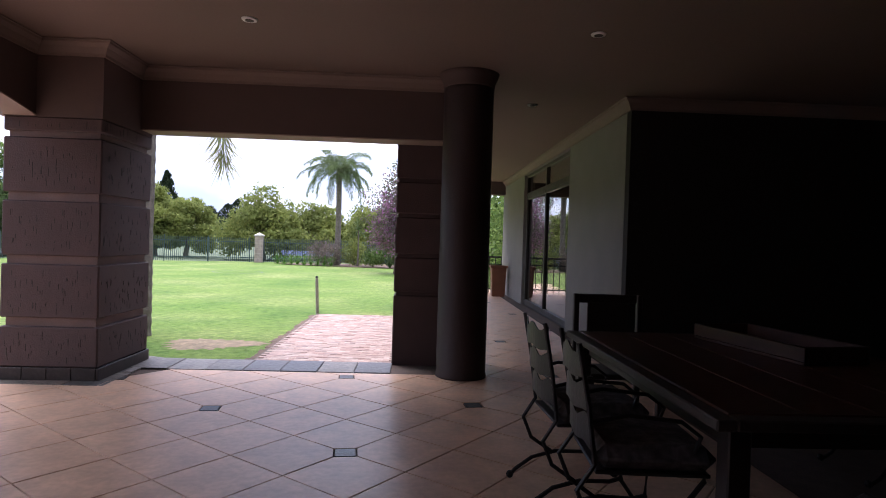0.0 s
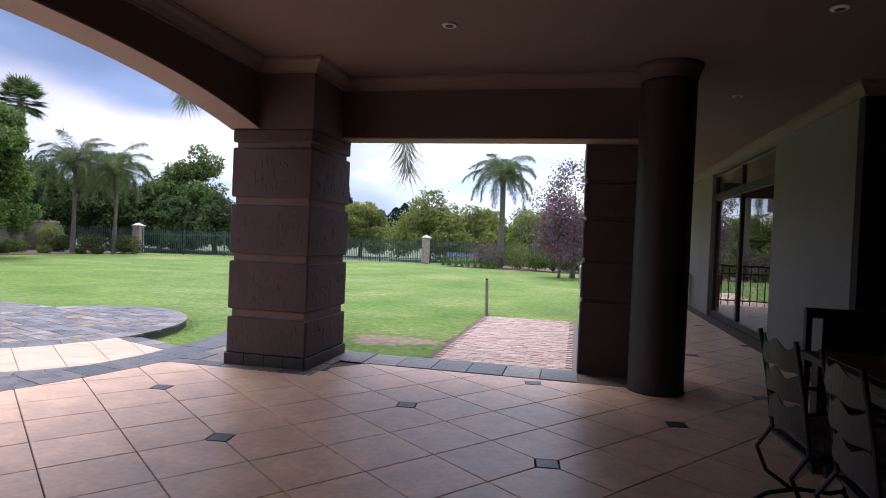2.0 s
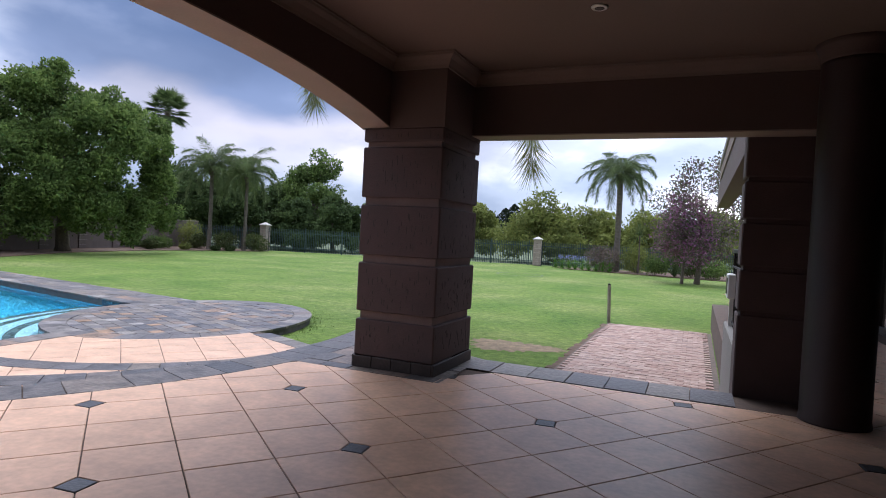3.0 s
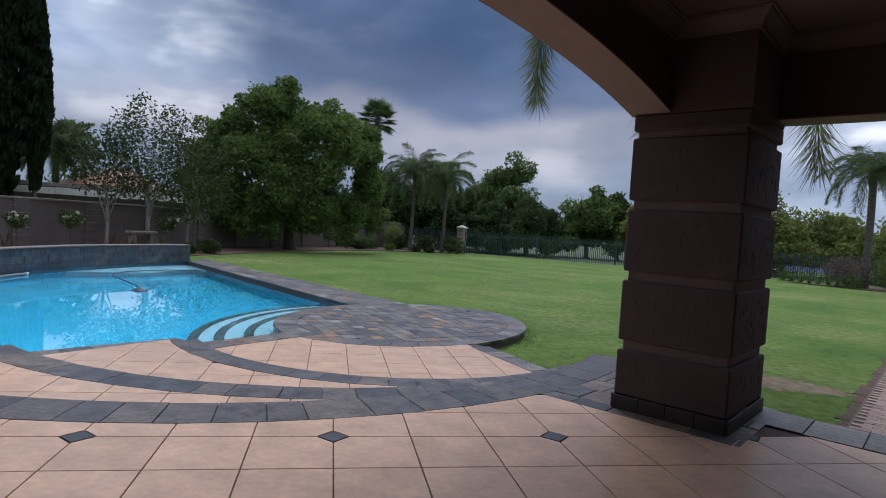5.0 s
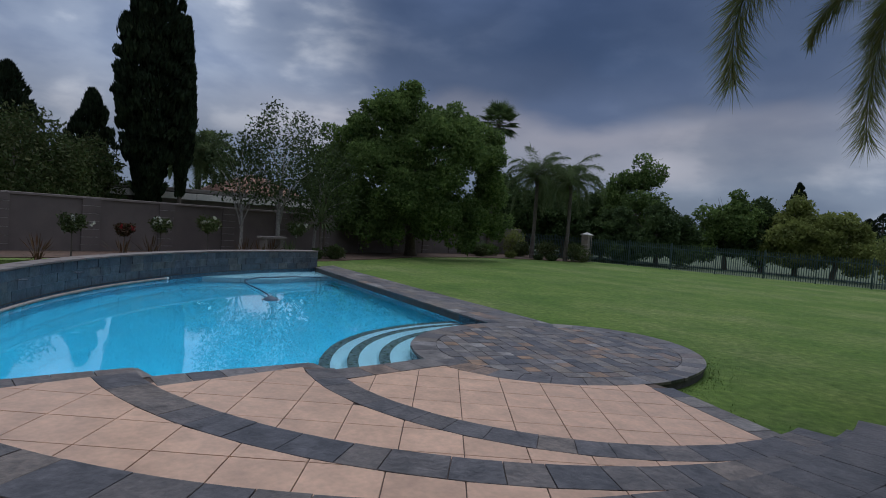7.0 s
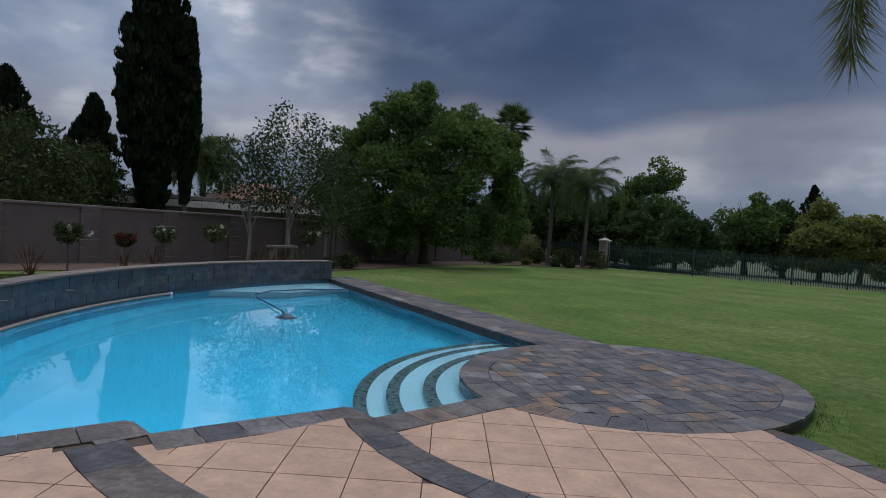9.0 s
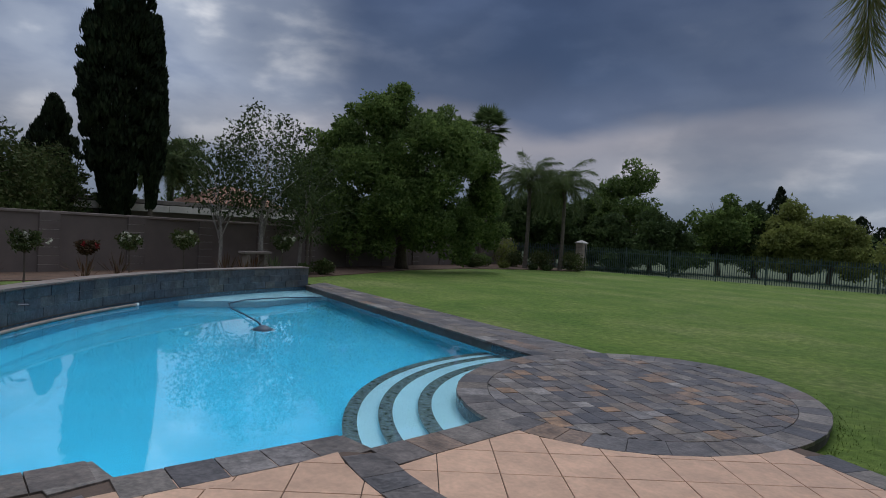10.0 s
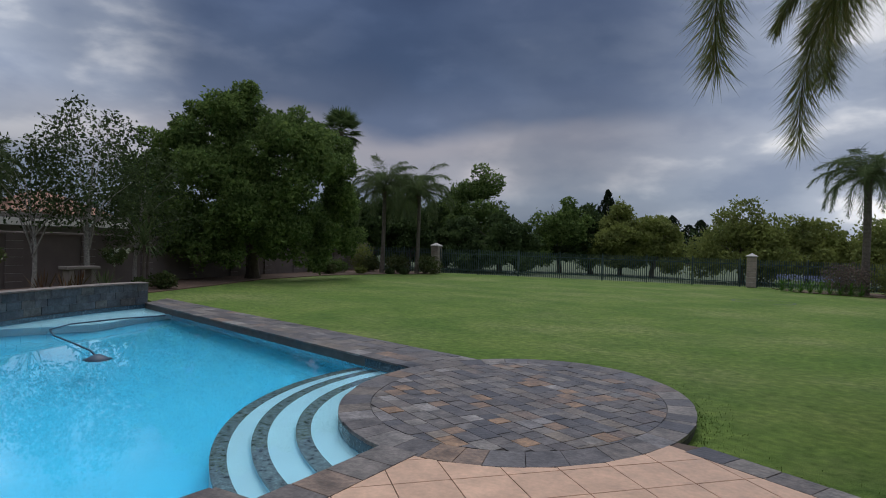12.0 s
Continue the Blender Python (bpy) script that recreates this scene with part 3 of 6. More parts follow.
def rusticated(name, a0, a1, c0, c1, top, label, seedn):
    """A square pillar of plaster blocks with recessed light grooves and a slate plinth."""
    rng = random.Random(seedn)
    root = empty(name, HOUSE)
    tagged(root, label, "pillar", kind="structure")
    zs = [0.115] + [z for g in GROOVES for z in g] + [2.39]
    for z0, z1 in zip(zs[0::2], zs[1::2]):
        bm = bmesh.new()
        box(bm, a0, a1, c0, c1, z0, z1, 0.012)
        block = part("block", bm, m_plaster, root)
        # short vertical scratches raked into the wet plaster
        bm = bmesh.new()
        for k in range(int(90 * (z1 - z0) / 0.5)):
            s, l = rng.uniform(0.04, 0.96), rng.uniform(0.015, 0.075)
            zz, w = rng.uniform(z0 + 0.03, max(z0 + 0.04, z1 - 0.10)), rng.uniform(0.003, 0.006)
            l = min(l, z1 - 0.02 - zz)
            if k % 2:
                x = a0 + s * (a1 - a0)
                box(bm, x - w / 2, x + w / 2, c0 - 0.0025, c0 + 0.004, zz, zz + l)
            else:
                y = c0 + s * (c1 - c0)
                box(bm, a1 - 0.004, a1 + 0.0025, y - w / 2, y + w / 2, zz, zz + l)
        part("rake_marks", bm, m_plinth, block)
    for z0, z1 in GROOVES:
        bm = bmesh.new()
        box(bm, a0 + 0.035, a1 - 0.035, c0 + 0.035, c1 - 0.035, z0 - 0.01, z1 + 0.01)
        part("groove", bm, m_plasterlight, root)
    bm = bmesh.new()
    box(bm, a0, a1, c0, c1, 2.39, top)
    part("shaft_top", bm, m_beam, root)
    step = 0.245
    for side in range(4):
        lo, hi = ((a0, a1), (c0, c1))[side % 2]
        k = max(1, round((hi - lo) / step))
        for i in range(k):
            s0, s1 = lo + (hi - lo) * i / k + 0.002, lo + (hi - lo) * (i + 1) / k - 0.002
            bm = bmesh.new()
            if side == 0:
                box(bm, s0, s1, c0 - 0.022, c0, 0, 0.115, 0.004)
            elif side == 2:
                box(bm, s0, s1, c1, c1 + 0.022, 0, 0.115, 0.004)
            elif side == 1:
                box(bm, a1, a1 + 0.022, s0 - 0.02, s1, 0, 0.115, 0.004)
            else:
                box(bm, a0 - 0.022, a0, s0, s1, 0, 0.115, 0.004)
            part("plinth_tile", bm, m_plinth, root)
    return root


rusticated("pillar_corner", -0.965, -0.09, 0.05, 1.06, CEIL, "maroon rusticated plaster corner pillar with slate plinth", 3)
rusticated("pillar_rear", -1.0, -0.09, -6.35, -5.35, CEIL, "maroon rusticated plaster pillar at the far end of the arch", 4)

# the flat pier behind the round column
pier = tagged(empty("pillar_pier", HOUSE), "maroon rusticated plaster pier beside the garden opening", "pillar", kind="structure")
zs = [(-0.6, 0.765), (0.80, 1.185), (1.225, 1.63), (1.67, 2.02), (2.06, 2.50)]
for z0, z1 in zs:
    bm = bmesh.new()
    box(bm, 2.55, 3.12, 1.10, 1.50, z0, z1, 0.012)
    part("block", bm, m_plaster, pier)
bm = bmesh.new()
box(bm, 2.58, 3.10, 1.125, 1.48, -0.5, 2.62)
part("groove", bm, m_plaster, pier)

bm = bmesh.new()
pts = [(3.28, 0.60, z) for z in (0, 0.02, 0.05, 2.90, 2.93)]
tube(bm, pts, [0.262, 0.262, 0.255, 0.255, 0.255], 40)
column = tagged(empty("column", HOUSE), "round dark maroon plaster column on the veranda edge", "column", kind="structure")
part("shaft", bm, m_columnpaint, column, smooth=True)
bm = bmesh.new()
tube(bm, [(3.28, 0.60, z) for z in (2.93, 2.95, 2.99, 3.04, 3.08)], [0.258, 0.262, 0.266, 0.29, 0.305], 40)
part("capital", bm, m_beam, column, "umber moulded collar under the ceiling", smooth=True)


def cornice(bm, pts):
    """A stepped moulding along the top of the walls; pts run with the room on their left."""
    prof = [(0.0, -0.135), (0.018, -0.135), (0.022, -0.11), (0.05, -0.06), (0.085, -0.03), (0.09, -0.012), (0.105, -0.012), (0.105, 0.0)]
    rows = []
    for i, p in enumerate(pts):
        p = Vector((*p, 0))
        d0 = (p - Vector((*pts[i - 1], 0))).normalized() if i else None
        d1 = (Vector((*pts[i + 1], 0)) - p).normalized() if i + 1 < len(pts) else None
        n0, n1 = [Vector((-d.y, d.x, 0)) if d else None for d in (d0, d1)]
        m = (n0 + n1).normalized() if n0 and n1 else (n0 or n1)
        k = 1 / max(0.3, m.dot(n0 or n1))
        rows.append([bm.verts.new((p.x + m.x * o * k, p.y + m.y * o * k, CEIL + h - 0.001)) for o, h in prof])
    for a, b in zip(rows, rows[1:]):
        for j in range(len(prof) - 1):
            bm.faces.new((a[j], a[j + 1], b[j + 1], b[j]))


WALL_A = 5.2
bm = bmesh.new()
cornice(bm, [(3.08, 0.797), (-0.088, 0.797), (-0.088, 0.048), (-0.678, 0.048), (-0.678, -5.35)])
house("trim_cornice", bm, m_cornice, "moulded plaster cornice round the ceiling, shade in its colour", "cornice")
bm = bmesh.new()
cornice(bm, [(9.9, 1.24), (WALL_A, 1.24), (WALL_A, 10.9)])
house("trim_cornice_walkway", bm, m_cornice, "moulded plaster cornice along the house wall, shade in its colour", "cornice")

# house wall with the sliding door opening
DOOR0, DOOR1, DOOR_T = 3.95, 8.0, 2.94
bm = bmesh.new()
box(bm, WALL_A, WALL_A + 0.25, 1.38, DOOR0, 0, CEIL)
box(bm, WALL_A, WALL_A + 0.25, DOOR1, 11.2, 0, CEIL)
box(bm, WALL_A, WALL_A + 0.25, DOOR0, DOOR1, DOOR_T, CEIL)
house("wall_house", bm, m_housewall, "pale grey plastered house wall with a tall sliding door", "wall")
# these inner walls carry the veranda's shade in their colour
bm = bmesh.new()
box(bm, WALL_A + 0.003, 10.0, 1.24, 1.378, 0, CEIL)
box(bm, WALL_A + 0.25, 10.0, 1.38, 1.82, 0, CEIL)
house("wall_recess", bm, m_shadewall, "wall at the back of the dining corner, shade in its colour", "wall")
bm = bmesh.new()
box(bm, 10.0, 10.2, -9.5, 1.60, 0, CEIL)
house("wall_east", bm, m_shadewall, "wall closing the veranda, shade in its colour", "wall")
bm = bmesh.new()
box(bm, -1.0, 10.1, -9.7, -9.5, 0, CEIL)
house("wall_south", bm, m_shadewall, "wall behind the veranda, shade in its colour", "wall")
bm = bmesh.new()
box(bm, -1.0, -0.68, -9.5, -6.35, 0, CEIL)
house("wall_west", bm, m_beam, "umber plastered wall beside the arch", "wall")
# unseen wall, added to keep the low southern sky off the veranda
bm = bmesh.new()
box(bm, -13.5, -1.0, -7.4, -7.1, -0.6, 5.6)
house("wall_wing", bm, m_housewall, "plain unseen wall added to block sky light from the south", "wall")
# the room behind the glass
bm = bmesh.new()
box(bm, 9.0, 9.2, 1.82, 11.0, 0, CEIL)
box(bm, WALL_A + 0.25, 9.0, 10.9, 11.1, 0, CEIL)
house("wall_inner_room", bm, m_shadewall, "plain inner room wall behind the glass door", "wall")

# ---- sliding door ----
door = tagged(empty("door_1", HOUSE), "closed bronze aluminium sliding glass door with fanlights", "door", kind="structure")
x0, x1 = WALL_A + 0.06, WALL_A + 0.14


def frame_bars(name, parent, bars, mat, label=""):
    bm = bmesh.new()
    for c0, c1, z0, z1 in bars:
        box(bm, x0, x1, c0, c1, z0, z1, 0.006)
    return part(name, bm, mat, parent, label)


TR = 2.44
frame_bars("door_frame", door, [(DOOR0, DOOR1, DOOR_T - 0.06, DOOR_T), (DOOR0, DOOR1, 0, 0.05), (DOOR0, DOOR0 + 0.06, 0.05, DOOR_T - 0.06), (DOOR1 - 0.06, DOOR1, 0.05, DOOR_T - 0.06), (DOOR0 + 0.06, DOOR1 - 0.06, TR, TR + 0.09)], m_alu)
mid = (DOOR0 + DOOR1) / 2
frame_bars("fanlight_mullion", door, [(mid - 0.04, mid + 0.04, TR + 0.09, DOOR_T - 0.06)], m_alu)
for c0, c1 in ((DOOR0 + 0.06, mid + 0.03), (mid - 0.03, DOOR1 - 0.06)):
    leaf = frame_bars("sliding_leaf", door, [(c0, c0 + 0.07, 0.05, TR), (c1 - 0.07, c1, 0.05, TR), (c0 + 0.07, c1 - 0.07, 0.05, 0.13), (c0 + 0.07, c1 - 0.07, TR - 0.06, TR)], m_alu)
    bm = bmesh.new()
    box(bm, x0 + 0.035, x0 + 0.043, c0 + 0.07, c1 - 0.07, 0.13, TR - 0.06)
    g = part("pane", bm, m_glass, leaf, "clear glass")
    g.visible_shadow = False
for c0, c1 in ((DOOR0 + 0.06, mid - 0.04), (mid + 0.04, DOOR1 - 0.06)):
    bm = bmesh.new()
    box(bm, x0 + 0.035, x0 + 0.043, c0, c1, TR + 0.09, DOOR_T - 0.06)
    part("fanlight_pane", bm, m_glass, door, "clear glass").visible_shadow = False

# ---- boundary wall ----
WA, WB = Vector((-25.9, -6.0, 0)), Vector((-32.6, 36.4, 0))
wdir = (WB - WA).normalized()
WALLM = Matrix.Translation((WA.x, WA.y, LAWN)) @ Matrix.Rotation(math.atan2(wdir.y, wdir.x), 4, "Z")
wlen = (WB - WA).length
bwall = tagged(empty("wall_boundary", WALLM), "taupe plastered garden boundary wall with banded piers", "wall", kind="structure")
bm = bmesh.new()
box(bm, 0, wlen, 0, 0.2, -0.3, 1.98)
part("wall_panel", bm, m_boundary, bwall)
bm = bmesh.new()
box(bm, -0.02, wlen, -0.05, 0.25, 1.98, 2.08, 0.015)
part("capping", bm, m_boundarycap, bwall)
s = 0.57
while s < wlen:
    for k in range(7):
        bm = bmesh.new()
        box(bm, s - 0.32, s + 0.32, -0.07, 0.0, -0.02 + k * 0.295, 0.268 + k * 0.295, 0.008)
        part("pier_block", bm, m_boundary, bwall)
    bm = bmesh.new()
    box(bm, s - 0.31, s + 0.31, -0.058, 0.0, -0.1, 2.04)
    part("pier_core", bm, m_fascia, bwall)
    s += 2.95

# ---- palisade fence ----

def stone_pier(x, y, h=1.98):
    root = tagged(empty("fence_pier", pose(x, y, LAWN)), "sandstone block fence pier with a pale pyramid cap", "fence pier", "fence piers")
    k = 6
    for i in range(k):
        bm = bmesh.new()
        z0 = h * i / k
        box(bm, -0.29, 0.29, -0.29, 0.29, z0 + 0.012, z0 + h / k, 0.02)
        part("stone_block", bm, m_stonepier, root)
    bm = bmesh.new()
    box(bm, -0.265, 0.265, -0.265, 0.265, -0.1, h - 0.01)
    part("core", bm, m_stonecap, root)
    bm = bmesh.new()
    box(bm, -0.36, 0.36, -0.36, 0.36, h, h + 0.07, 0.01)
    vs = [bm.verts.new(p) for p in ((-0.33, -0.33, h + 0.07), (0.33, -0.33, h + 0.07), (0.33, 0.33, h + 0.07), (-0.33, 0.33, h + 0.07), (0, 0, h + 0.26))]
    for f in ((0, 1, 4), (1, 2, 4), (2, 3, 4), (3, 0, 4), (3, 2, 1, 0)):
        bm.faces.new([vs[i] for i in f])
    part("cap", bm, m_stonecap, root, "pale pyramid cap")
    return root


def fence(xa, ya, xb, yb, label):
    root = tagged(empty("fence", pose(xa, ya, LAWN, 0, 0, math.degrees(math.atan2(yb - ya, xb - xa)))), label, "fence", "garden fences")
    xa, xb = 0.0, math.hypot(xb - xa, yb - ya)
    n = int((xb - xa) / 0.135)
    bm = bmesh.new()
    prism(bm, [(-0.022, -0.006), (0.0, -0.02), (0.022, -0.006), (0.022, 0.002), (0.0, -0.012), (-0.022, 0.002)], 0.05, 1.80)
    pale = mesh_of("pale", bm, m_palisade)
    for i in range(n):
        piece("pale", pale, root, (i + 0.5) * 0.135, 0, 0)
    for z in (0.34, 1.50):
        bm = bmesh.new()
        box(bm, 0, xb - xa, 0.004, 0.05, z - 0.025, z + 0.025)
        part("rail", bm, m_palisade, root)
    x = 0.0
    while x <= xb - xa + 0.01:
        bm = bmesh.new()
        box(bm, x - 0.035, x + 0.035, 0.05, 0.12, -0.1, 1.9)
        part("post", bm, m_palisade, root)
        x += 2.9
    return root


P0, P1 = (-26.2, 36.2), (-5.6, 41.4)
for x, y in (P0, P1):
    stone_pier(x, y)
fence(-34.5, 34.8, P0[0] - 0.3, P0[1], "dark green steel palisade fence behind the shrubs")
fence(P0[0] + 0.3, P0[1], P1[0] - 0.3, P1[1], "dark green steel palisade fence along the lawn")
fence(P1[0] + 0.3, P1[1] + 0.1, 12.0, 44.0, "dark green steel palisade fence beside the flower bed")

# ---- pool ----
def ring_poly(a, b):
    return a + b[::-1]


bm = bmesh.new()
prism(bm, pool_edge, -1.74, -0.585)
water = tagged(part("water", bm, m_water), "still turquoise swimming pool water", "pool water", kind="structure")
water.visible_shadow = False
bm = bmesh.new()
lo, hi = [bm.verts.new((x, y, -1.75)) for x, y in pool_edge], [bm.verts.new((x, y, -0.53)) for x, y in pool_edge]
for i in range(len(pool_edge)):
    j = (i + 1) % len(pool_edge)
    bm.faces.new((lo[i], lo[j], hi[j], hi[i]))
bm.faces.new(lo)
pool = tagged(part("pool_basin", bm, m_pool), "light blue plastered swimming pool basin", "pool", kind="structure")
bm = bmesh.new()
cx, cy = -13.0, 3.0
lo, hi = [], []
for x, y in pool_edge:
    k = 1 - 0.012 / max(0.5, math.hypot(x - cx, y - cy))
    lo.append(bm.verts.new((cx + (x - cx) * k, cy + (y - cy) * k, -0.70)))
    hi.append(bm.verts.new((cx + (x - cx) * k, cy + (y - cy) * k, -0.49)))
for i in range(len(pool_edge)):
    j = (i + 1) % len(pool_edge)
    bm.faces.new((lo[i], lo[j], hi[j], hi[i]))
part("mosaic_band", bm, m_mosaic, pool, "dark blue mosaic waterline band")
# corner steps under water
SC = (-6.6, 5.2)
for r, z in ((4.32, -1.00), (3.92, -0.86), (3.46, -0.73)):
    pts = arc(SC, r, 166, 246, 30)
    inner = arc(SC, r - 1.6, 166, 246, 30)
    bm = bmesh.new()
    prism(bm, ring_poly(pts, inner), -1.74, z)
    st = part("pool_step", bm, m_poolstep, pool, "pale underwater step")
    bm = bmesh.new()
    prism(bm, ring_poly(arc(SC, r + 0.004, 166, 246, 30), arc(SC, r - 0.16, 166, 246, 30)), z - 0.06, z + 0.006)
    part("step_mosaic", bm, m_stepmosaic, st, "dark mosaic nosing strip")
# shallow ledge along the far end
bm = bmesh.new()
prism(bm, ring_poly(arc(FAR_C, FAR_R + 0.02, 184.6, 206, 14), arc(FAR_C, FAR_R - 1.5, 186, 199, 14)), -1.74, -0.78)
part("pool_ledge", bm, m_poolstep, pool, "pale shallow ledge")

# raised slate wall round the far side
pwall = tagged(empty("wall_pool"), "curved raised pool wall clad in blue grey slate", "wall", kind="structure")
bm = bmesh.new()
prism(bm, ring_poly(arc(FAR_C, FAR_R + 0.03, 184.9, 256, 60), arc(FAR_C, FAR_R + 0.33, 184.9, 256, 60)), -0.75, 0.10)
part("core", bm, m_grout, pwall)
rng = random.Random(11)
a0, da = 184.9, math.degrees(0.42 / FAR_R)
for row in range(3):
    a = a0 - (row % 2) * da * 0.45
    while a < 256:
        w = da * rng.uniform(0.8, 1.2)
        s0, s1 = max(a, a0) + 0.02, a + w - 0.02
        a += w
        if s1 - s0 < 0.2:
            continue
        bm = bmesh.new()
        r = FAR_R + rng.uniform(-0.006, 0.004)
        z0 = -0.475 + row * 0.188
        prism(bm, ring_poly(arc(FAR_C, r, s0, s1, 2), arc(FAR_C, FAR_R + 0.04, s0, s1, 2)), z0, z0 + 0.183)
        part("slate_facing", bm, m_clad, pwall)
a = a0
while a < 256:
    w = da * rng.uniform(0.9, 1.3)
    bm = bmesh.new()
    prism(bm, ring_poly(arc(FAR_C, FAR_R - 0.03, a + 0.02, a + w - 0.02, 2), arc(FAR_C, FAR_R + 0.37, a + 0.02, a + w - 0.02, 2)), 0.10, 0.135 + rng.uniform(-0.004, 0.004))
    part("capping_slate", bm, m_boundarycap, pwall)
    a += w
ex, ey = arc(FAR_C, FAR_R + 0.03, 184.9, 185, 1)[0]
ex2, ey2 = arc(FAR_C, FAR_R + 0.33, 184.9, 185, 1)[0]
for k in range(3):
    bm = bmesh.new()
    prism(bm, [(ex, ey), (ex2, ey2), (ex2 - 0.0, ey2 + 0.02), (ex, ey + 0.02)], -0.475 + 0.188 * k, -0.292 + 0.188 * k)
    part("slate_facing", bm, m_clad, pwall)

# ---- vegetation ----
def tree(name, x, y, h, spread, count, size, mat, seed, label, trunk_r=0.22, base=0.25, bark=None, group="", lean=0.0, thin=0.5, blob_r=0.42, z=LAWN, squat=0.8, dome=0, lobes=()):
    """A tapered trunk with limbs and a crown of many clumps of leaves."""
    rng = np.random.default_rng(seed)
    root = tagged(empty(name, pose(x, y, z)), label, "tree", group)
    bm = bmesh.new()
    top = np.array([lean * h, 0.0, h * (0.55 if dome else 0.72)])
    pts = [(top[0] * s ** 1.5 + 0.08 * math.sin(5 * s + seed), 0.08 * math.cos(4 * s + seed), -0.1 + top[2] * s) for s in (0, 0.08, 0.2, 0.4, 0.6, 0.8, 1.0)]
    tube(bm, pts, [trunk_r * k for k in (1.4, 1.05, 0.95, 0.8, 0.6, 0.4, 0.2)], 9)
    blobs = []
    nb = max(9, int(26 * (0.42 / blob_r)))
    for i in range(nb):
        a = 2.4 * i + rng.uniform(-0.4, 0.4)
        s = (i + 0.5) / nb
        zz = h * (base + (0.93 - base) * s)
        wide = spread * (math.sin(math.pi * (0.18 + 0.72 * s)) ** 0.7) * rng.uniform(0.35, 0.8)
        r = spread * blob_r * rng.uniform(0.75, 1.25) * (1.1 - 0.45 * s)
        p = (top[0] * s + wide * math.cos(a), wide * math.sin(a), zz)
        blobs.append((*p, r, r * squat))
        if i % 2 == 0:
            q = 0.3 + 0.5 * s
            st = (top[0] * q ** 1.5, 0, top[2] * q)
            tube(bm, [st, tuple((np.array(st) * 0.45 + np.array(p) * 0.55) + np.array([0, 0, 0.04 * h])), p], [trunk_r * 0.42 * (1.1 - s), trunk_r * 0.26 * (1.1 - s), 0.012], 5, caps=False)
    if dome:
        blobs = []
        for i in range(dome):
            d = unit(rng.normal(size=3))
            d[2] = abs(d[2]) * 1.2 - 0.36
            k = rng.uniform(0.5, 0.9)
            wob = 1 + 0.18 * math.sin(3 * math.atan2(d[1], d[0]) + seed)
            r = spread * blob_r * rng.uniform(0.6, 1.15)
            blobs.append((d[0] * k * spread * wob, d[1] * k * spread * wob, h * (base + 0.10) + max(-0.32, d[2]) * k * (h * (1.0 - base)), r, r * squat))
        for u, w, zz, r in lobes:
            for j in range(7):
                e = unit(rng.normal(size=3)) * r * rng.uniform(0.3, 0.75)
                rr = r * rng.uniform(0.38, 0.6)
                blobs.append((0.6 * u - 0.8 * w + e[0], 0.8 * u + 0.6 * w + e[1], zz + e[2], rr, rr * 0.85))
    part("trunk", bm, bark or m_bark, root, smooth=True)
    crown("crown", blobs, count, size, mat, rng, root, thin=thin)
    return root


def bush(name, x, y, r, h, count, size, mat, seed, label, z=LAWN, category="shrub", group="garden shrubs"):
    rng = np.random.default_rng(seed)
    root = tagged(empty(name, pose(x, y, z)), label, category, group)
    blobs = [(rng.uniform(-0.45, 0.45) * r, rng.uniform(-0.45, 0.45) * r, h * rng.uniform(0.38, 0.62), r * rng.uniform(0.5, 0.7), h * rng.uniform(0.36, 0.46)) for _ in range(7)]
    crown("foliage", blobs, count, size, mat, rng, root, thin=0.6)
    bm = bmesh.new()
    for i in range(5):
        a = 1.3 * i
        tube(bm, [(0.05 * math.cos(a), 0.05 * math.sin(a), -0.05), (0.4 * r * math.cos(a), 0.4 * r * math.sin(a), h * 0.5)], [0.02, 0.008], 5)
    part("stems", bm, m_bark, root)
    return root


def frond_points(start, az, length, rise, droop, n=14):
    """The bow of a frond: out and up, then hanging."""
    out, p, el = [], np.array(start, float), rise
    for i in range(n + 1):
        out.append(p.copy())
        e = max(el - droop * (i / n) ** 1.25, -1.4)
        p = p + length / n * np.array([math.cos(az) * math.cos(e), math.sin(az) * math.cos(e), math.sin(e)])
    return np.array(out)


def leaflets(pts, az, leaf, per, rng, width=0.018, hang=0.8):
    """Pinnate leaflets along a bow of points: centers and half axes."""
    c, ax, ay = [], [], []
    side = np.array([-math.sin(az), math.cos(az), 0.0])
    n = len(pts) - 1
    for i in range(int(n * per)):
        s = 0.08 + 0.92 * (i + rng.uniform(0, 1)) / (n * per)
        k = min(n - 1, int(s * n))
        p = pts[k] + (pts[k + 1] - pts[k]) * (s * n - k)
        d = unit(pts[k + 1] - pts[k])
        ll = leaf * (0.55 + 0.9 * math.sin(math.pi * min(1.0, 0.12 + 0.86 * s))) * rng.uniform(0.8, 1.15) * 0.75
        for sg in (-1, 1):
            v = unit(sg * side * rng.uniform(0.35, 1.0) + d * rng.uniform(0.45, 0.95) + np.array([0, 0, -hang * rng.uniform(0.0, 1.2)]) + 0.28 * rng.normal(size=3))
            c.append(p + v * ll * 0.5)
            ax.append(v * ll * 0.5)
            ay.append(unit(np.cross(v, d + 0.3 * rng.normal(size=3))) * width)
    return c, ax, ay


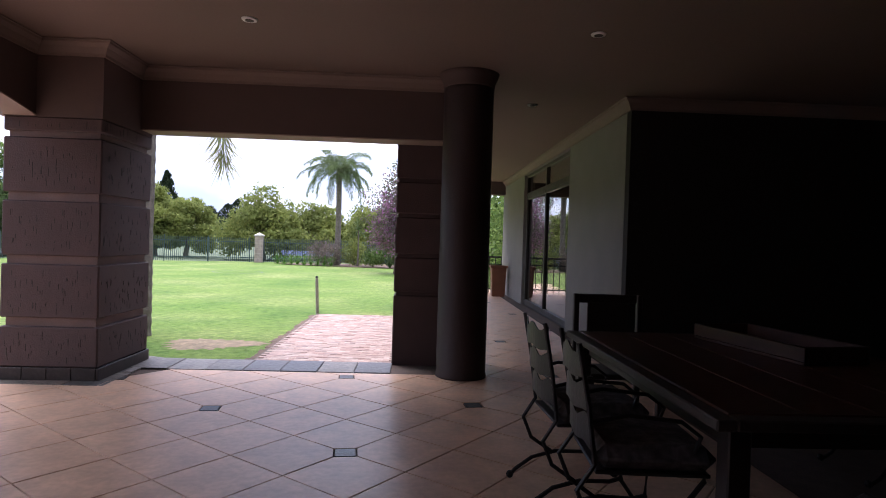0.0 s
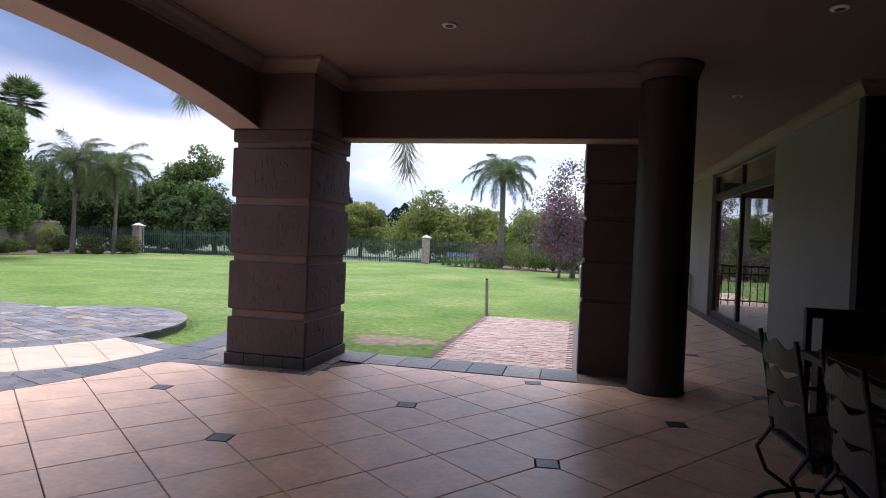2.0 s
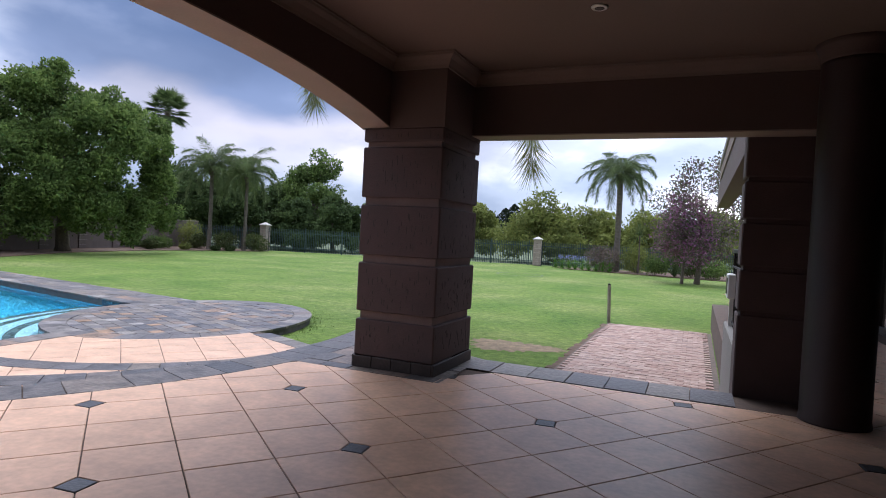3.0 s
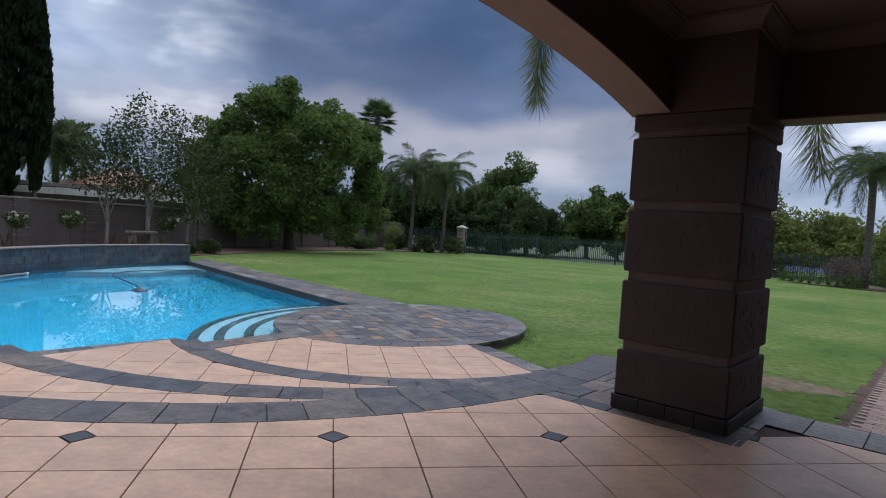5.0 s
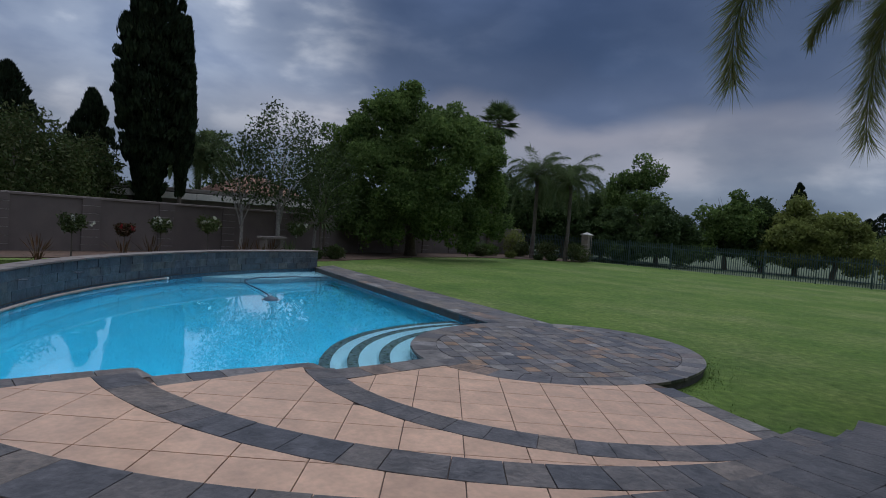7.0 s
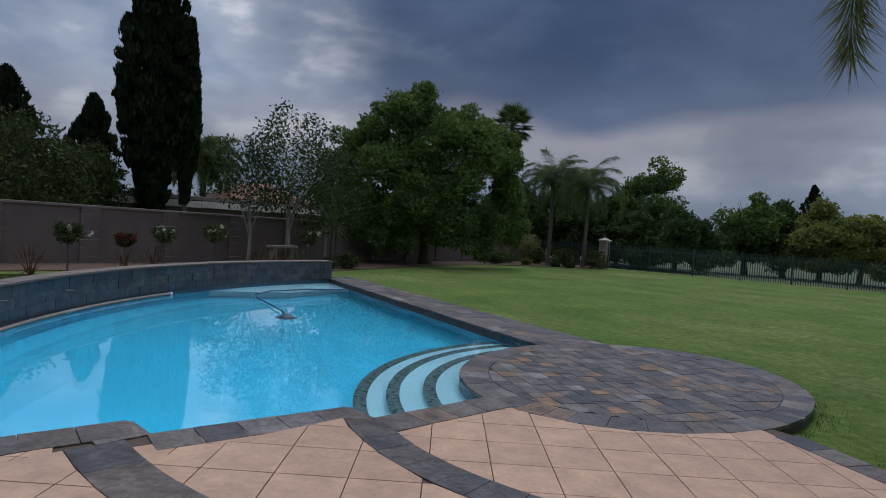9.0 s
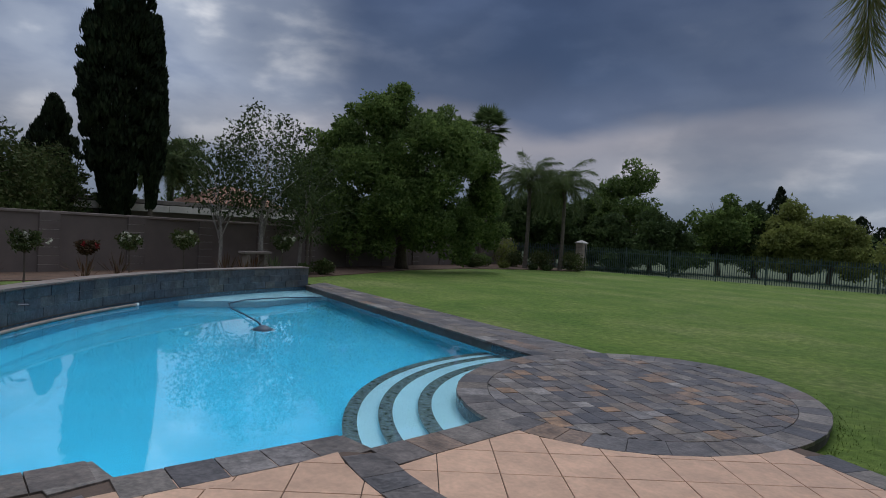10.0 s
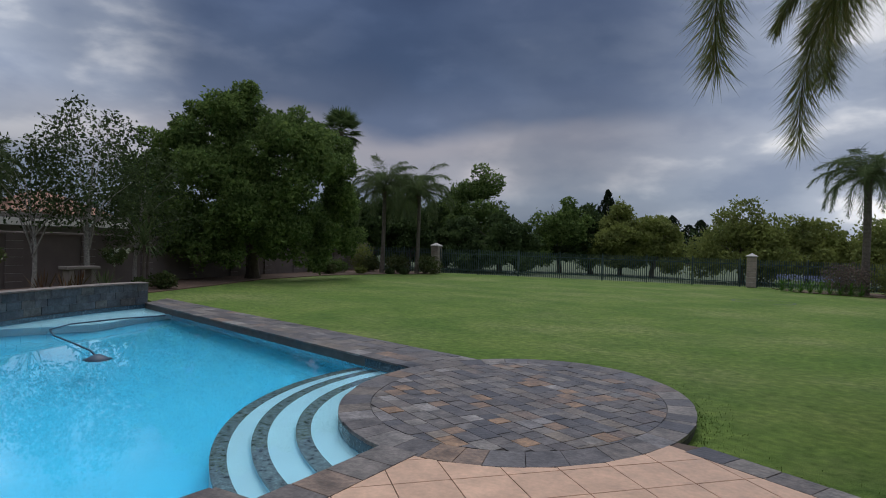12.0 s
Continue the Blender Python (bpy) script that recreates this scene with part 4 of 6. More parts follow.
def palm(name, x, y, h, fronds, length, leaf, seed, label, r=0.17, mat=None, z=LAWN, per=7, width=0.018, droops=(0.9, 2.1)):
    """A feather palm: ringed trunk, crown of arching fronds."""
    rng = np.random.default_rng(seed)
    root = tagged(empty(name, pose(x, y, z)), label, "palm tree", "palm trees")
    bm = bmesh.new()
    pts, rad = [], []
    for i in range(int(h / 0.12) + 1):
        s = i * 0.12 / h
        pts.append((0.05 * math.sin(3 * s), 0.04 * s, -0.1 + i * 0.12))
        rad.append(r * (1.25 - 0.35 * min(1, s * 3)) * (1.0 if i % 2 else 0.93))
    tube(bm, pts, rad, 12)
    part("trunk", bm, m_palmbark, root)
    bm = bmesh.new()
    tube(bm, [(0, 0, h - 0.5), (0, 0, h - 0.15), (0, 0, h + 0.25)], [r * 0.95, r * 1.3, r * 0.5], 10)
    part("crown_shaft", bm, m_palmbark, root)
    specs = [(2.4 * i + rng.uniform(-0.25, 0.25), length * rng.uniform(0.82, 1.1), 1.46 - 1.75 * (i / fronds), rng.uniform(*droops)) for i in range(fronds)]
    for az, ln, rise, droop in specs:
        p = frond_points((0.06 * math.cos(az), 0.06 * math.sin(az), h), az, ln, rise, droop)
        bm = bmesh.new()
        tube(bm, [tuple(q) for q in p], [0.024 * (1 - 0.85 * i / 14) + 0.003 for i in range(15)], 5)
        f = part("frond", bm, mat or L_PALM, root)
        c, ax, ay = leaflets(p, az, leaf, per, rng, width)
        quads("blade", np.array(c), np.array(ax), np.array(ay), mat or L_PALM, f)
    return root


def fan_palm(name, x, y, h, seed, label, fronds=26, size=1.15, r=0.2, z=LAWN):
    """A fan palm: tall trunk, round head of pleated fans."""
    rng = np.random.default_rng(seed)
    root = tagged(empty(name, pose(x, y, z)), label, "palm tree", "palm trees")
    bm = bmesh.new()
    k = int(h / 0.3)
    tube(bm, [(0, 0, -0.1 + h * i / k) for i in range(k + 1)], [r * (1.3 - 0.5 * i / k) * (1.06 if i % 2 else 0.95) for i in range(k + 1)], 10)
    part("trunk", bm, m_bark, root)
    for i in range(fronds):
        az, el = 2.4 * i, 1.35 - 2.1 * (i / fronds) + rng.uniform(-0.15, 0.15)
        d = np.array([math.cos(az) * math.cos(el), math.sin(az) * math.cos(el), math.sin(el)])
        hub = np.array([0, 0, h]) + d * size * 0.75
        bm = bmesh.new()
        tube(bm, [(0, 0, h), tuple(hub)], [0.02, 0.012], 4)
        f = part("frond", bm, L_PALMDARK, root)
        side = unit(np.cross(d, [0, 0, 1.0]) + 1e-6)
        upv = np.cross(side, d)
        c, ax, ay = [], [], []
        for j in range(17):
            a = radians(-120 + 15 * j)
            v = unit(d * math.cos(a) + side * math.sin(a) + np.array([0, 0, -0.18]))
            l = size * 0.62 * rng.uniform(0.85, 1.1)
            c.append(hub + v * l * 0.5)
            ax.append(v * l * 0.5)
            ay.append(unit(np.cross(v, upv)) * 0.065)
        quads("fan", np.array(c), np.array(ax), np.array(ay), L_PALMDARK, f)
    return root


def rosette(name, x, y, h, leaf, count, mat, seed, label, trunk=0.0, z=LAWN, width=0.02, category="plant", group="strap leaved plants", flat=0.2):
    """Strap leaves springing from one point, on a short trunk if any."""
    rng = np.random.default_rng(seed)
    root = tagged(empty(name, pose(x, y, z)), label, category, group)
    c, ax, ay = [], [], []
    for i in range(count):
        az, el = 2.4 * i + rng.uniform(-0.2, 0.2), rng.uniform(flat, 1.45)
        d = np.array([math.cos(az) * math.cos(el), math.sin(az) * math.cos(el), math.sin(el)])
        d2 = unit(d + np.array([0, 0, -0.75]) * (1.2 - el * 0.7))
        l = leaf * rng.uniform(0.7, 1.1)
        o = np.array([0, 0, max(trunk, 0.03)])
        w = unit(np.cross(d, [0.01, 0, 1.0])) * width
        for p, v, k in ((o, d, 0.56), (o + d * l * 0.52, d2, 0.5)):
            c.append(p + v * l * k * 0.5)
            ax.append(v * l * k * 0.5)
            ay.append(w)
    if trunk:
        bm = bmesh.new()
        tube(bm, [(0, 0, -0.05), (0.02, 0, trunk * 0.5), (0, 0, trunk)], [0.07, 0.05, 0.045], 8)
        part("trunk", bm, m_bark, root)
    quads("leaves", np.array(c), np.array(ax), np.array(ay), mat, root)
    return root


def rose(x, y, h, r, flowers, seed, label, z=LAWN):
    rng = np.random.default_rng(seed)
    root = tagged(empty("standard_rose", pose(x, y, z)), label, "rose bush", "standard roses")
    bm = bmesh.new()
    tube(bm, [(0, 0, -0.05), (0.02, 0.01, h * 0.5), (0, 0, h)], [0.03, 0.024, 0.02], 6)
    part("stem", bm, m_bark, root)
    for i in range(6):
        a = i * 1.05
        bm = bmesh.new()
        tube(bm, [(0, 0, h * 0.95), (r * 0.6 * math.cos(a), r * 0.6 * math.sin(a), h + r * 0.7)], [0.014, 0.006], 5)
        part("branch", bm, m_bark, root)
    blobs = [(r * 0.5 * math.cos(a), r * 0.5 * math.sin(a), h + r * (0.45 + 0.3 * (i % 3)), r * 0.55, r * 0.42) for i, a in enumerate(np.arange(7) * 0.9)]
    crown("foliage", blobs, 900, 0.05, L_BUSH if r > 0.3 else L_RED, rng, root, thin=0.3)
    pts = rng.normal(size=(9, 3)) * [r * 0.42, r * 0.42, r * 0.28] + [0, 0, h + r * 0.85]
    c = np.repeat(pts, 14, axis=0) + rng.normal(size=(126, 3)) * 0.03
    ax = unit(rng.normal(size=(126, 3))) * 0.045
    ay = unit(np.cross(ax, rng.normal(size=(126, 3)))) * 0.03
    tagged(quads("blossom", c, ax, ay, flowers, root), kind="stuff")
    return root


# garden trees
# main boughs of the shade tree: along the wall, across it, height, radius
BOUGHS = ((-0.7, 0.2, 9.0, 1.5), (-1.4, -0.6, 7.9, 1.7), (0.5, 0.6, 7.9, 1.8), (1.6, 0.3, 8.6, 1.1), (3.2, 0, 7.7, 1.3), (2.0, -1.0, 6.6, 2.0), (-3.3, 0.2, 7.0, 1.5), (-4.2, -0.3, 5.3, 1.4), (-2.5, -1.6, 5.4, 2.0),
          (3.9, -0.6, 5.6, 1.6), (4.3, 0.2, 3.6, 1.4), (3.6, -0.8, 2.2, 1.2), (1.0, -2.2, 4.8, 2.0), (-0.8, -2.4, 3.4, 1.7), (-3.2, -1.0, 3.2, 1.6), (2.0, -2.0, 2.8, 1.5), (0.0, 2.0, 6.0, 2.4), (-5.0, 0.6, 3.8, 1.0), (0.4, -1.8, 6.6, 1.6),
          (4.2, 0.4, 6.9, 1.3), (4.7, 0.0, 4.9, 1.2), (-1.5, -2.2, 2.1, 1.3), (0.8, -2.6, 1.9, 1.2), (3.0, -1.8, 1.6, 1.1), (-3.6, -1.4, 1.9, 1.2), (-4.6, -0.8, 2.8, 1.1), (-5.3, 0.4, 5.2, 1.3), (-4.4, 0.0, 6.4, 1.1), (-0.4, 0.0, 9.7, 0.9), (-2.4, 0.4, 8.3, 1.0), (4.9, 0.5, 2.2, 1.2))
tree("shade_tree", -28.4, 20.4, 9.4, 4.2, 140000, 0.092, L_TREE, 1, "large dense green shade tree by the boundary wall", 0.34, 0.24, blob_r=0.24, dome=14, lobes=BOUGHS)
tree("birch_tree", -25.7, 10.3, 7.0, 2.5, 5200, 0.07, L_BIRCH, 2, "slender birch with airy grey green leaves and white bark", 0.10, 0.42, m_birchbark, "birches", -0.01, 0.2, 0.34)
tree("birch_tree", -25.7, 8.5, 5.6, 1.9, 2600, 0.07, L_BIRCH, 5, "slender birch with airy grey green leaves and bent stem", 0.075, 0.46, m_birchbark, "birches", -0.10, 0.2, 0.36)
tree("birch_tree", -27.0, 13.0, 5.8, 2.1, 4200, 0.07, L_BIRCH, 9, "slender birch with thin leaves beside the shade tree", 0.08, 0.30, m_birchbark, "birches", 0.04, 0.2, 0.36)
palm("feather_palm", 0.2, 39.4, 6.8, 30, 3.3, 0.66, 21, "queen palm with arching feather fronds before the fence", 0.23, per=8, width=0.013, droops=(1.5, 2.8))
palm("feather_palm", -28.4, 32.4, 5.9, 28, 3.2, 0.66, 22, "slim queen palm with ragged fronds near the corner", 0.15, per=8, width=0.014, droops=(1.5, 2.8))
palm("feather_palm", -26.4, 33.8, 5.7, 28, 3.2, 0.66, 23, "slim queen palm with ragged drooping fronds", 0.14, per=8, width=0.014, droops=(1.5, 2.8))
fan_palm("fan_palm", -31.35, 31.1, 9.9, 24, "tall dark fan palm rising behind the shade tree", 46, 1.35, 0.24)
# long hanging fronds: how far the tip lies from the crown
HANGING = (((-1.75, -0.9, 0.75), (-2.65, -1.6, -0.15), (-2.40, -1.5, -1.95)), ((-0.75, 0.8, 0.55), (-1.55, 1.7, -0.55), (-1.40, 2.0, -2.35)), ((0.95, -0.9, 0.65), (1.75, -1.9, -1.15), (1.89, -2.15, -3.2)),
           ((-0.5, 1.3, 0.7), (-1.1, 2.5, 0.1), (-1.0, 2.7, -1.2)))
near_palm = palm("feather_palm", -2.85, 7.2, 6.3, 20, 2.4, 0.62, 25, "near queen palm whose long fronds hang beside the veranda", 0.17, mat=L_PALMNEAR, per=26, width=0.006, droops=(1.2, 2.0))
rng_f = np.random.default_rng(26)
for p1, p2, p3 in HANGING:
    q = [np.array(v, float) + np.array([0, 0, 6.3]) for v in ((0, 0, 0), p1, p2, p3)]
    bow = np.array([(1 - u) ** 3 * q[0] + 3 * u * (1 - u) ** 2 * q[1] + 3 * u * u * (1 - u) * q[2] + u ** 3 * q[3] for u in np.linspace(0, 1, 19)])
    bm = bmesh.new()
    tube(bm, [tuple(v) for v in bow], [0.022 * (1 - 0.85 * i / 18) + 0.003 for i in range(19)], 5)
    f = part("frond", bm, L_PALMNEAR, near_palm)
    k = 1350
    u = rng_f.uniform(0.12, 1.0, k) * 17.999
    d = unit(bow[u.astype(int) + 1] - bow[u.astype(int)])
    foot = bow[u.astype(int)] + (bow[u.astype(int) + 1] - bow[u.astype(int)]) * (u % 1)[:, None]
    turn = rng_f.uniform(0, 2 * math.pi, k)
    out = np.stack([np.cos(turn), np.sin(turn), np.zeros(k)], 1) * rng_f.uniform(0.4, 1.25, (k, 1))
    way = unit(out + d * rng_f.uniform(0.45, 0.9, (k, 1)) - np.array([0, 0, 1.0]) * rng_f.uniform(0.2, 0.9, (k, 1)))
    span = way * (0.5 * (0.34 + 0.46 * np.sin(math.pi * np.clip(0.15 + 0.75 * u / 18, 0, 1))) * rng_f.uniform(0.8, 1.15, k))[:, None]
    quads("blade", foot + span, span, unit(np.cross(way, rng_f.normal(size=(k, 3)))) * 0.0055, L_PALMNEAR, f)

# beds along the fence and wall
bed_pts = [(-33.5, 36.2), (-26.2, 36.2), (-26.0, 33.3), (-27.2, 31.4), (-28.2, 26.0), (-27.4, 20.0), (-25.6, 15.5), (-24.3, 11.8), (-24.6, 5), (-24.2, -6), (-27.5, -6)]
bm = bmesh.new()
prism(bm, bed_pts, LAWN - 0.1, LAWN + 0.03)
tagged(part("garden_bed", bm, m_mulch), "bare red brown soil bed along the boundary wall", "garden bed", kind="structure")
bm = bmesh.new()
prism(bm, [(-4.4, 41.3), (-3.2, 38.6), (0.5, 37.4), (4.3, 36.2), (8.0, 35.2), (9.2, 43.0)], LAWN - 0.1, LAWN + 0.03)
tagged(part("garden_bed_fence", bm, m_mulch), "soil bed with low plants before the fence", "garden bed", kind="structure")

rngp = random.Random(5)
for i, (x, y, r, h, m) in enumerate([(-27.6, 33.3, 0.95, 1.35, L_BUSH), (-25.9, 34.2, 1.0, 1.4, L_BUSH), (-29.6, 32.6, 0.8, 1.1, L_BUSH), (-30.2, 29.6, 0.8, 0.9, L_TREE), (-29.2, 27.6, 0.6, 0.7, L_BUSH), (-27.1, 31.5, 0.35, 0.35, L_BIRCH),
                                    (-26.5, 32.3, 0.4, 0.4, L_BIRCH), (-28.4, 29.9, 0.4, 0.45, L_LIGHT), (-25.3, 13.0, 0.5, 0.7, L_BUSH), (-25.2, 11.9, 0.35, 0.5, L_BIRCH), (2.7, 37.4, 1.0, 1.35, L_TREE), (-0.9, 38.8, 1.3, 1.9, L_PINKGREY),
                                    (4.9, 37.4, 1.2, 1.45, L_BUSH), (6.2, 36.6, 1.0, 1.15, L_TREE), (1.6, 38.8, 1.2, 2.0, L_LIGHT), (-31.2, 33.5, 1.0, 2.2, L_LIGHT), (-32.3, 28.0, 0.9, 1.6, L_TREE)]):
    bush("shrub", x, y, r, h, int(900 + 1500 * r), 0.06, m, 40 + i, ("rounded clipped brownish green shrub", "low loose green garden shrub", "small grey green mound shrub")[i % 3] + " in the soil bed")
rosette("yucca", 1.7, 38.2, 0, 1.1, 60, L_PALM, 71, "spiky yucca on a bare stem in the bed", trunk=2.6, width=0.03, flat=-0.5)
rosette("flax_plant", 3.9, 36.5, 0, 1.7, 60, L_BIRCH, 72, "pale spiky flax clump in the bed", width=0.03, flat=0.5)
rosette("yucca", -25.7, 12.4, 0, 1.1, 70, L_PALM, 73, "spiky yucca on a short stem by the wall", trunk=1.7, width=0.03, flat=-0.5)
rosette("yucca", -26.6, 13.2, 0, 1.0, 60, L_PALM, 74, "tall spiky yucca by the boundary wall", trunk=2.9, width=0.03, flat=-0.5)
rosette("yucca", -30.2, 28.6, 0, 1.0, 50, L_PALM, 75, "low spiky yucca under the shade tree", trunk=0.4, width=0.03, flat=0.0)
for i in range(9):
    rosette("strap_plant", -3.9 + 0.47 * i, 38.6 - 0.14 * i, 0, 0.85, 46, L_STRAP, 80 + i, "bright green strap leaved clump before the fence", width=0.02)
rngb = np.random.default_rng(8)
k = 500
quads_c = np.stack([rngb.uniform(-4.2, 0.2, k), rngb.uniform(42.2, 43.8, k), LAWN + rngb.uniform(0.55, 0.9, k)], 1)
ax = unit(rngb.normal(size=(k, 3))) * 0.06
tagged(quads("blue_flowers", quads_c, ax, unit(np.cross(ax, rngb.normal(size=(k, 3)))) * 0.05, L_BLUE), "drift of pale blue flower heads behind the fence", "flowers", kind="stuff")
for i, (x, y, m) in enumerate([(-22.4, 3.0, L_RED), (-22.6, 3.9, L_RED), (-22.6, 7.2, L_RED), (-22.7, 7.9, L_RED), (-24.0, 9.0, L_RED), (-24.1, 9.9, L_PALM), (-22.2, 0.7, L_RED), (-22.0, -1.0, L_RED)]):
    rosette("flax_plant", x, y, 0, 0.95, 40, m, 90 + i, "reddish strap leaved flax behind the pool wall", width=0.02, flat=0.4)
for i, (x, y, h, r, f) in enumerate([(-23.2, 1.76, 0.92, 0.42, L_FLOWERW), (-23.2, 3.27, 0.86, 0.30, L_FLOWERR), (-23.2, 4.40, 1.02, 0.36, L_FLOWERW), (-23.2, 6.04, 1.08, 0.42, L_FLOWERW), (-23.2, 9.64, 1.10, 0.40, L_FLOWERW)]):
    rose(x, y, h, r, f, 100 + i, ("standard rose with white blooms on a bare stem", "thin standard rose with dark red blooms")[f == L_FLOWERR])

# behind the boundary wall
def cypress(x, y, h, r, seed, label, count=20000, low=0.06):
    rng = np.random.default_rng(seed)
    root = tagged(empty("cypress", pose(x, y, LAWN)), label, "conifer", "conifers")
    bm = bmesh.new()
    tube(bm, [(0, 0, -0.1), (0, 0, h * 0.4), (0, 0, h * 0.95)], [0.16 * r, 0.11 * r, 0.03], 9)
    part("trunk", bm, m_bark, root)
    s = low + (1 - low) * rng.uniform(0.0, 1.0, count) ** 0.85
    a = rng.uniform(0, 2 * math.pi, count)
    flame = np.clip((s - low + 0.03) / 0.40, 0.16, 1) ** 0.7 * np.clip((1.0 - s) / 0.62, 0, 1) ** 0.6
    tuft = rng.uniform(0.55, 1.18, (int(h * 2.2) + 1, 13))
    lump = tuft[(s * h * 2.2).astype(int), ((a / (2 * math.pi) + 0.37 * (s * h * 2.2).astype(int)) % 1.0 * 13).astype(int) % 13]
    rad = r * flame * lump * rng.uniform(0.6, 1.0, count) ** 0.5
    c = np.stack([rad * np.cos(a), rad * np.sin(a), s * h], 1)
    d = np.stack([np.cos(a) * 0.35, np.sin(a) * 0.35, np.ones(count)], 1) + rng.normal(size=(count, 3)) * 0.25
    ax = unit(d) * rng.uniform(0.12, 0.3, (count, 1))
    ay = unit(np.cross(d, rng.normal(size=(count, 3)))) * 0.085
    quads("foliage", c, ax, ay, L_DARK, root)
    return root


cypress(-39.7, 9.35, 21.0, 2.15, 31, "tall dark columnar cypress behind the boundary wall", 46000)
cypress(-39.0, 10.95, 13.2, 0.9, 32, "lower dark cypress spire beside the tall one", 8000, 0.20)
cypress(-47.0, 8.0, 9.2, 2.0, 33, "dark broad conifer far behind the wall", 7000)
cypress(-47.0, 3.4, 9.9, 2.4, 34, "dark ragged conifer behind the wall", 8000)
for i, (x, y, h, sp) in enumerate([(-37.0, 2.4, 6.0, 3.6), (-36.5, -3.0, 6.0, 3.6), (-40.5, 5.6, 5.6, 3.0), (-36.0, -9, 6.5, 4.0)]):
    tree("hedge_tree", x, y, h, sp, 16000, 0.10, L_BUSH, 50 + i, "dense grey green hedge tree behind the wall", 0.2, 0.12, group="hedge trees")
palm("feather_palm", -51.0, 16.9, 6.0, 28, 3.8, 0.8, 36, "dark date palm half hidden behind the neighbouring building", 0.28, per=12, width=0.04)
bm = bmesh.new()
shed = tagged(empty("neighbour_building", pose(-41.6, 15.0, LAWN, 0, 0, 87)), "low neighbouring building with flat roof and pale fascia", "building")
box(bm, -7.0, 6.6, -1.0, 4.0, -0.3, 2.50)
part("wall", bm, m_boundary, shed)
bm = bmesh.new()
box(bm, -7.3, 6.9, -1.35, 4.3, 2.86, 3.10, 0.02)
part("roof", bm, m_roof, shed)
for x0, x1, z in ((-7.35, -2.4, 2.40), (-2.38, 2.2, 2.42), (2.22, 6.95, 2.46)):
    bm = bmesh.new()
    box(bm, x0, x1, -1.42, -1.36, z, z + 0.40, 0.01)
    part("fascia", bm, m_fascia, shed, "pale painted fascia")
bm = bmesh.new()
prism(bm, [(-3, -3), (3, -3), (3, 3), (-3, 3)], 0, 3.4)
vs = [bm.verts.new(p) for p in ((-3.5, -3.5, 3.4), (3.5, -3.5, 3.4), (3.5, 3.5, 3.4), (-3.5, 3.5, 3.4), (-1, 0, 5.0), (1, 0, 5.0))]
for f in ((0, 1, 5, 4), (1, 2, 5), (2, 3, 4, 5), (3, 0, 4), (3, 2, 1, 0)):
    bm.faces.new([vs[i] for i in f])
farhouse = tagged(part("house", bm, m_terracottaroof), "far neighbouring house with a terracotta roof", "house")
farhouse.location = (-50, 21, LAWN)

# trees beyond the fence
FARTREES = [(-29.3, 49.4, 10.4, 4.0, L_TREE), (-32.6, 49.3, 7.4, 3.6, L_FAR), (-25.3, 45.8, 5.6, 3.2, L_FAR), (-22.0, 52.4, 7.9, 3.5, L_TREE), (-19.4, 54.0, 7.2, 3.2, L_FAR), (-16.4, 53.0, 6.6, 3.4, L_LIGHT), (-13.6, 52.5, 6.2, 3.0, L_LIGHT), (-36.0, 48, 9.0, 3.6, L_TREE), (-42.0, 45, 9.0, 4.2, L_FAR),
            (-6.6, 50.5, 6.4, 4.0, L_LIGHT), (-1.9, 53.5, 5.6, 4.0, L_LIGHT), (3.5, 52, 5.4, 4.2, L_LIGHT), (-28.0, 44.0, 5.0, 2.6, L_FAR), (9.5, 58, 6.0, 4.6, L_LIGHT), (15, 52, 6.5, 4.0, L_TREE), (-38, 38.5, 6.6, 3.2, L_FAR), (-35.0, 40.5, 7.2, 3.2, L_FAR), (-31.5, 41.0, 6.2, 2.8, L_FAR), (-41, 33, 8, 3.5, L_TREE), (-44, 26, 8, 4.0, L_FAR)]
for i, (x, y, h, sp, m) in enumerate(FARTREES):
    tree("field_tree", x, y, h, sp, 17000, 0.145, m, 200 + i, ("rounded olive green field tree beyond the fence", "broad leafy tree beyond the fence")[m != L_LIGHT], 0.22, 0.25, group="field trees", thin=0.45, blob_r=0.30, dome=44, z=LAWN - 0.16)
cypress(-28.7, 98.7, 12.2, 2.4, 61, "dark pointed conifer far across the field", 5000)
for i in range(5):
    cypress(-26.5 + 2.6 * i, 120 + 4 * (i % 2), 7.6 + 0.8 * (i % 3), 3.2, 62 + i, "distant dark conifer on the skyline", 2500)
rngf = np.random.default_rng(77)
blobs = []
for i in range(110):
    a = radians(40 + 165 * i / 109)
    d = rngf.uniform(105, 150)
    blobs.append((d * math.cos(a), d * math.sin(a), rngf.uniform(0.8, 2.6), rngf.uniform(4, 7.5), rngf.uniform(2.5, 4.6)))
tagged(crown("far_woods", blobs, 60000, 0.42, L_FAR, rngf, thin=0.7), "band of far woods along the horizon", "woods", kind="stuff")

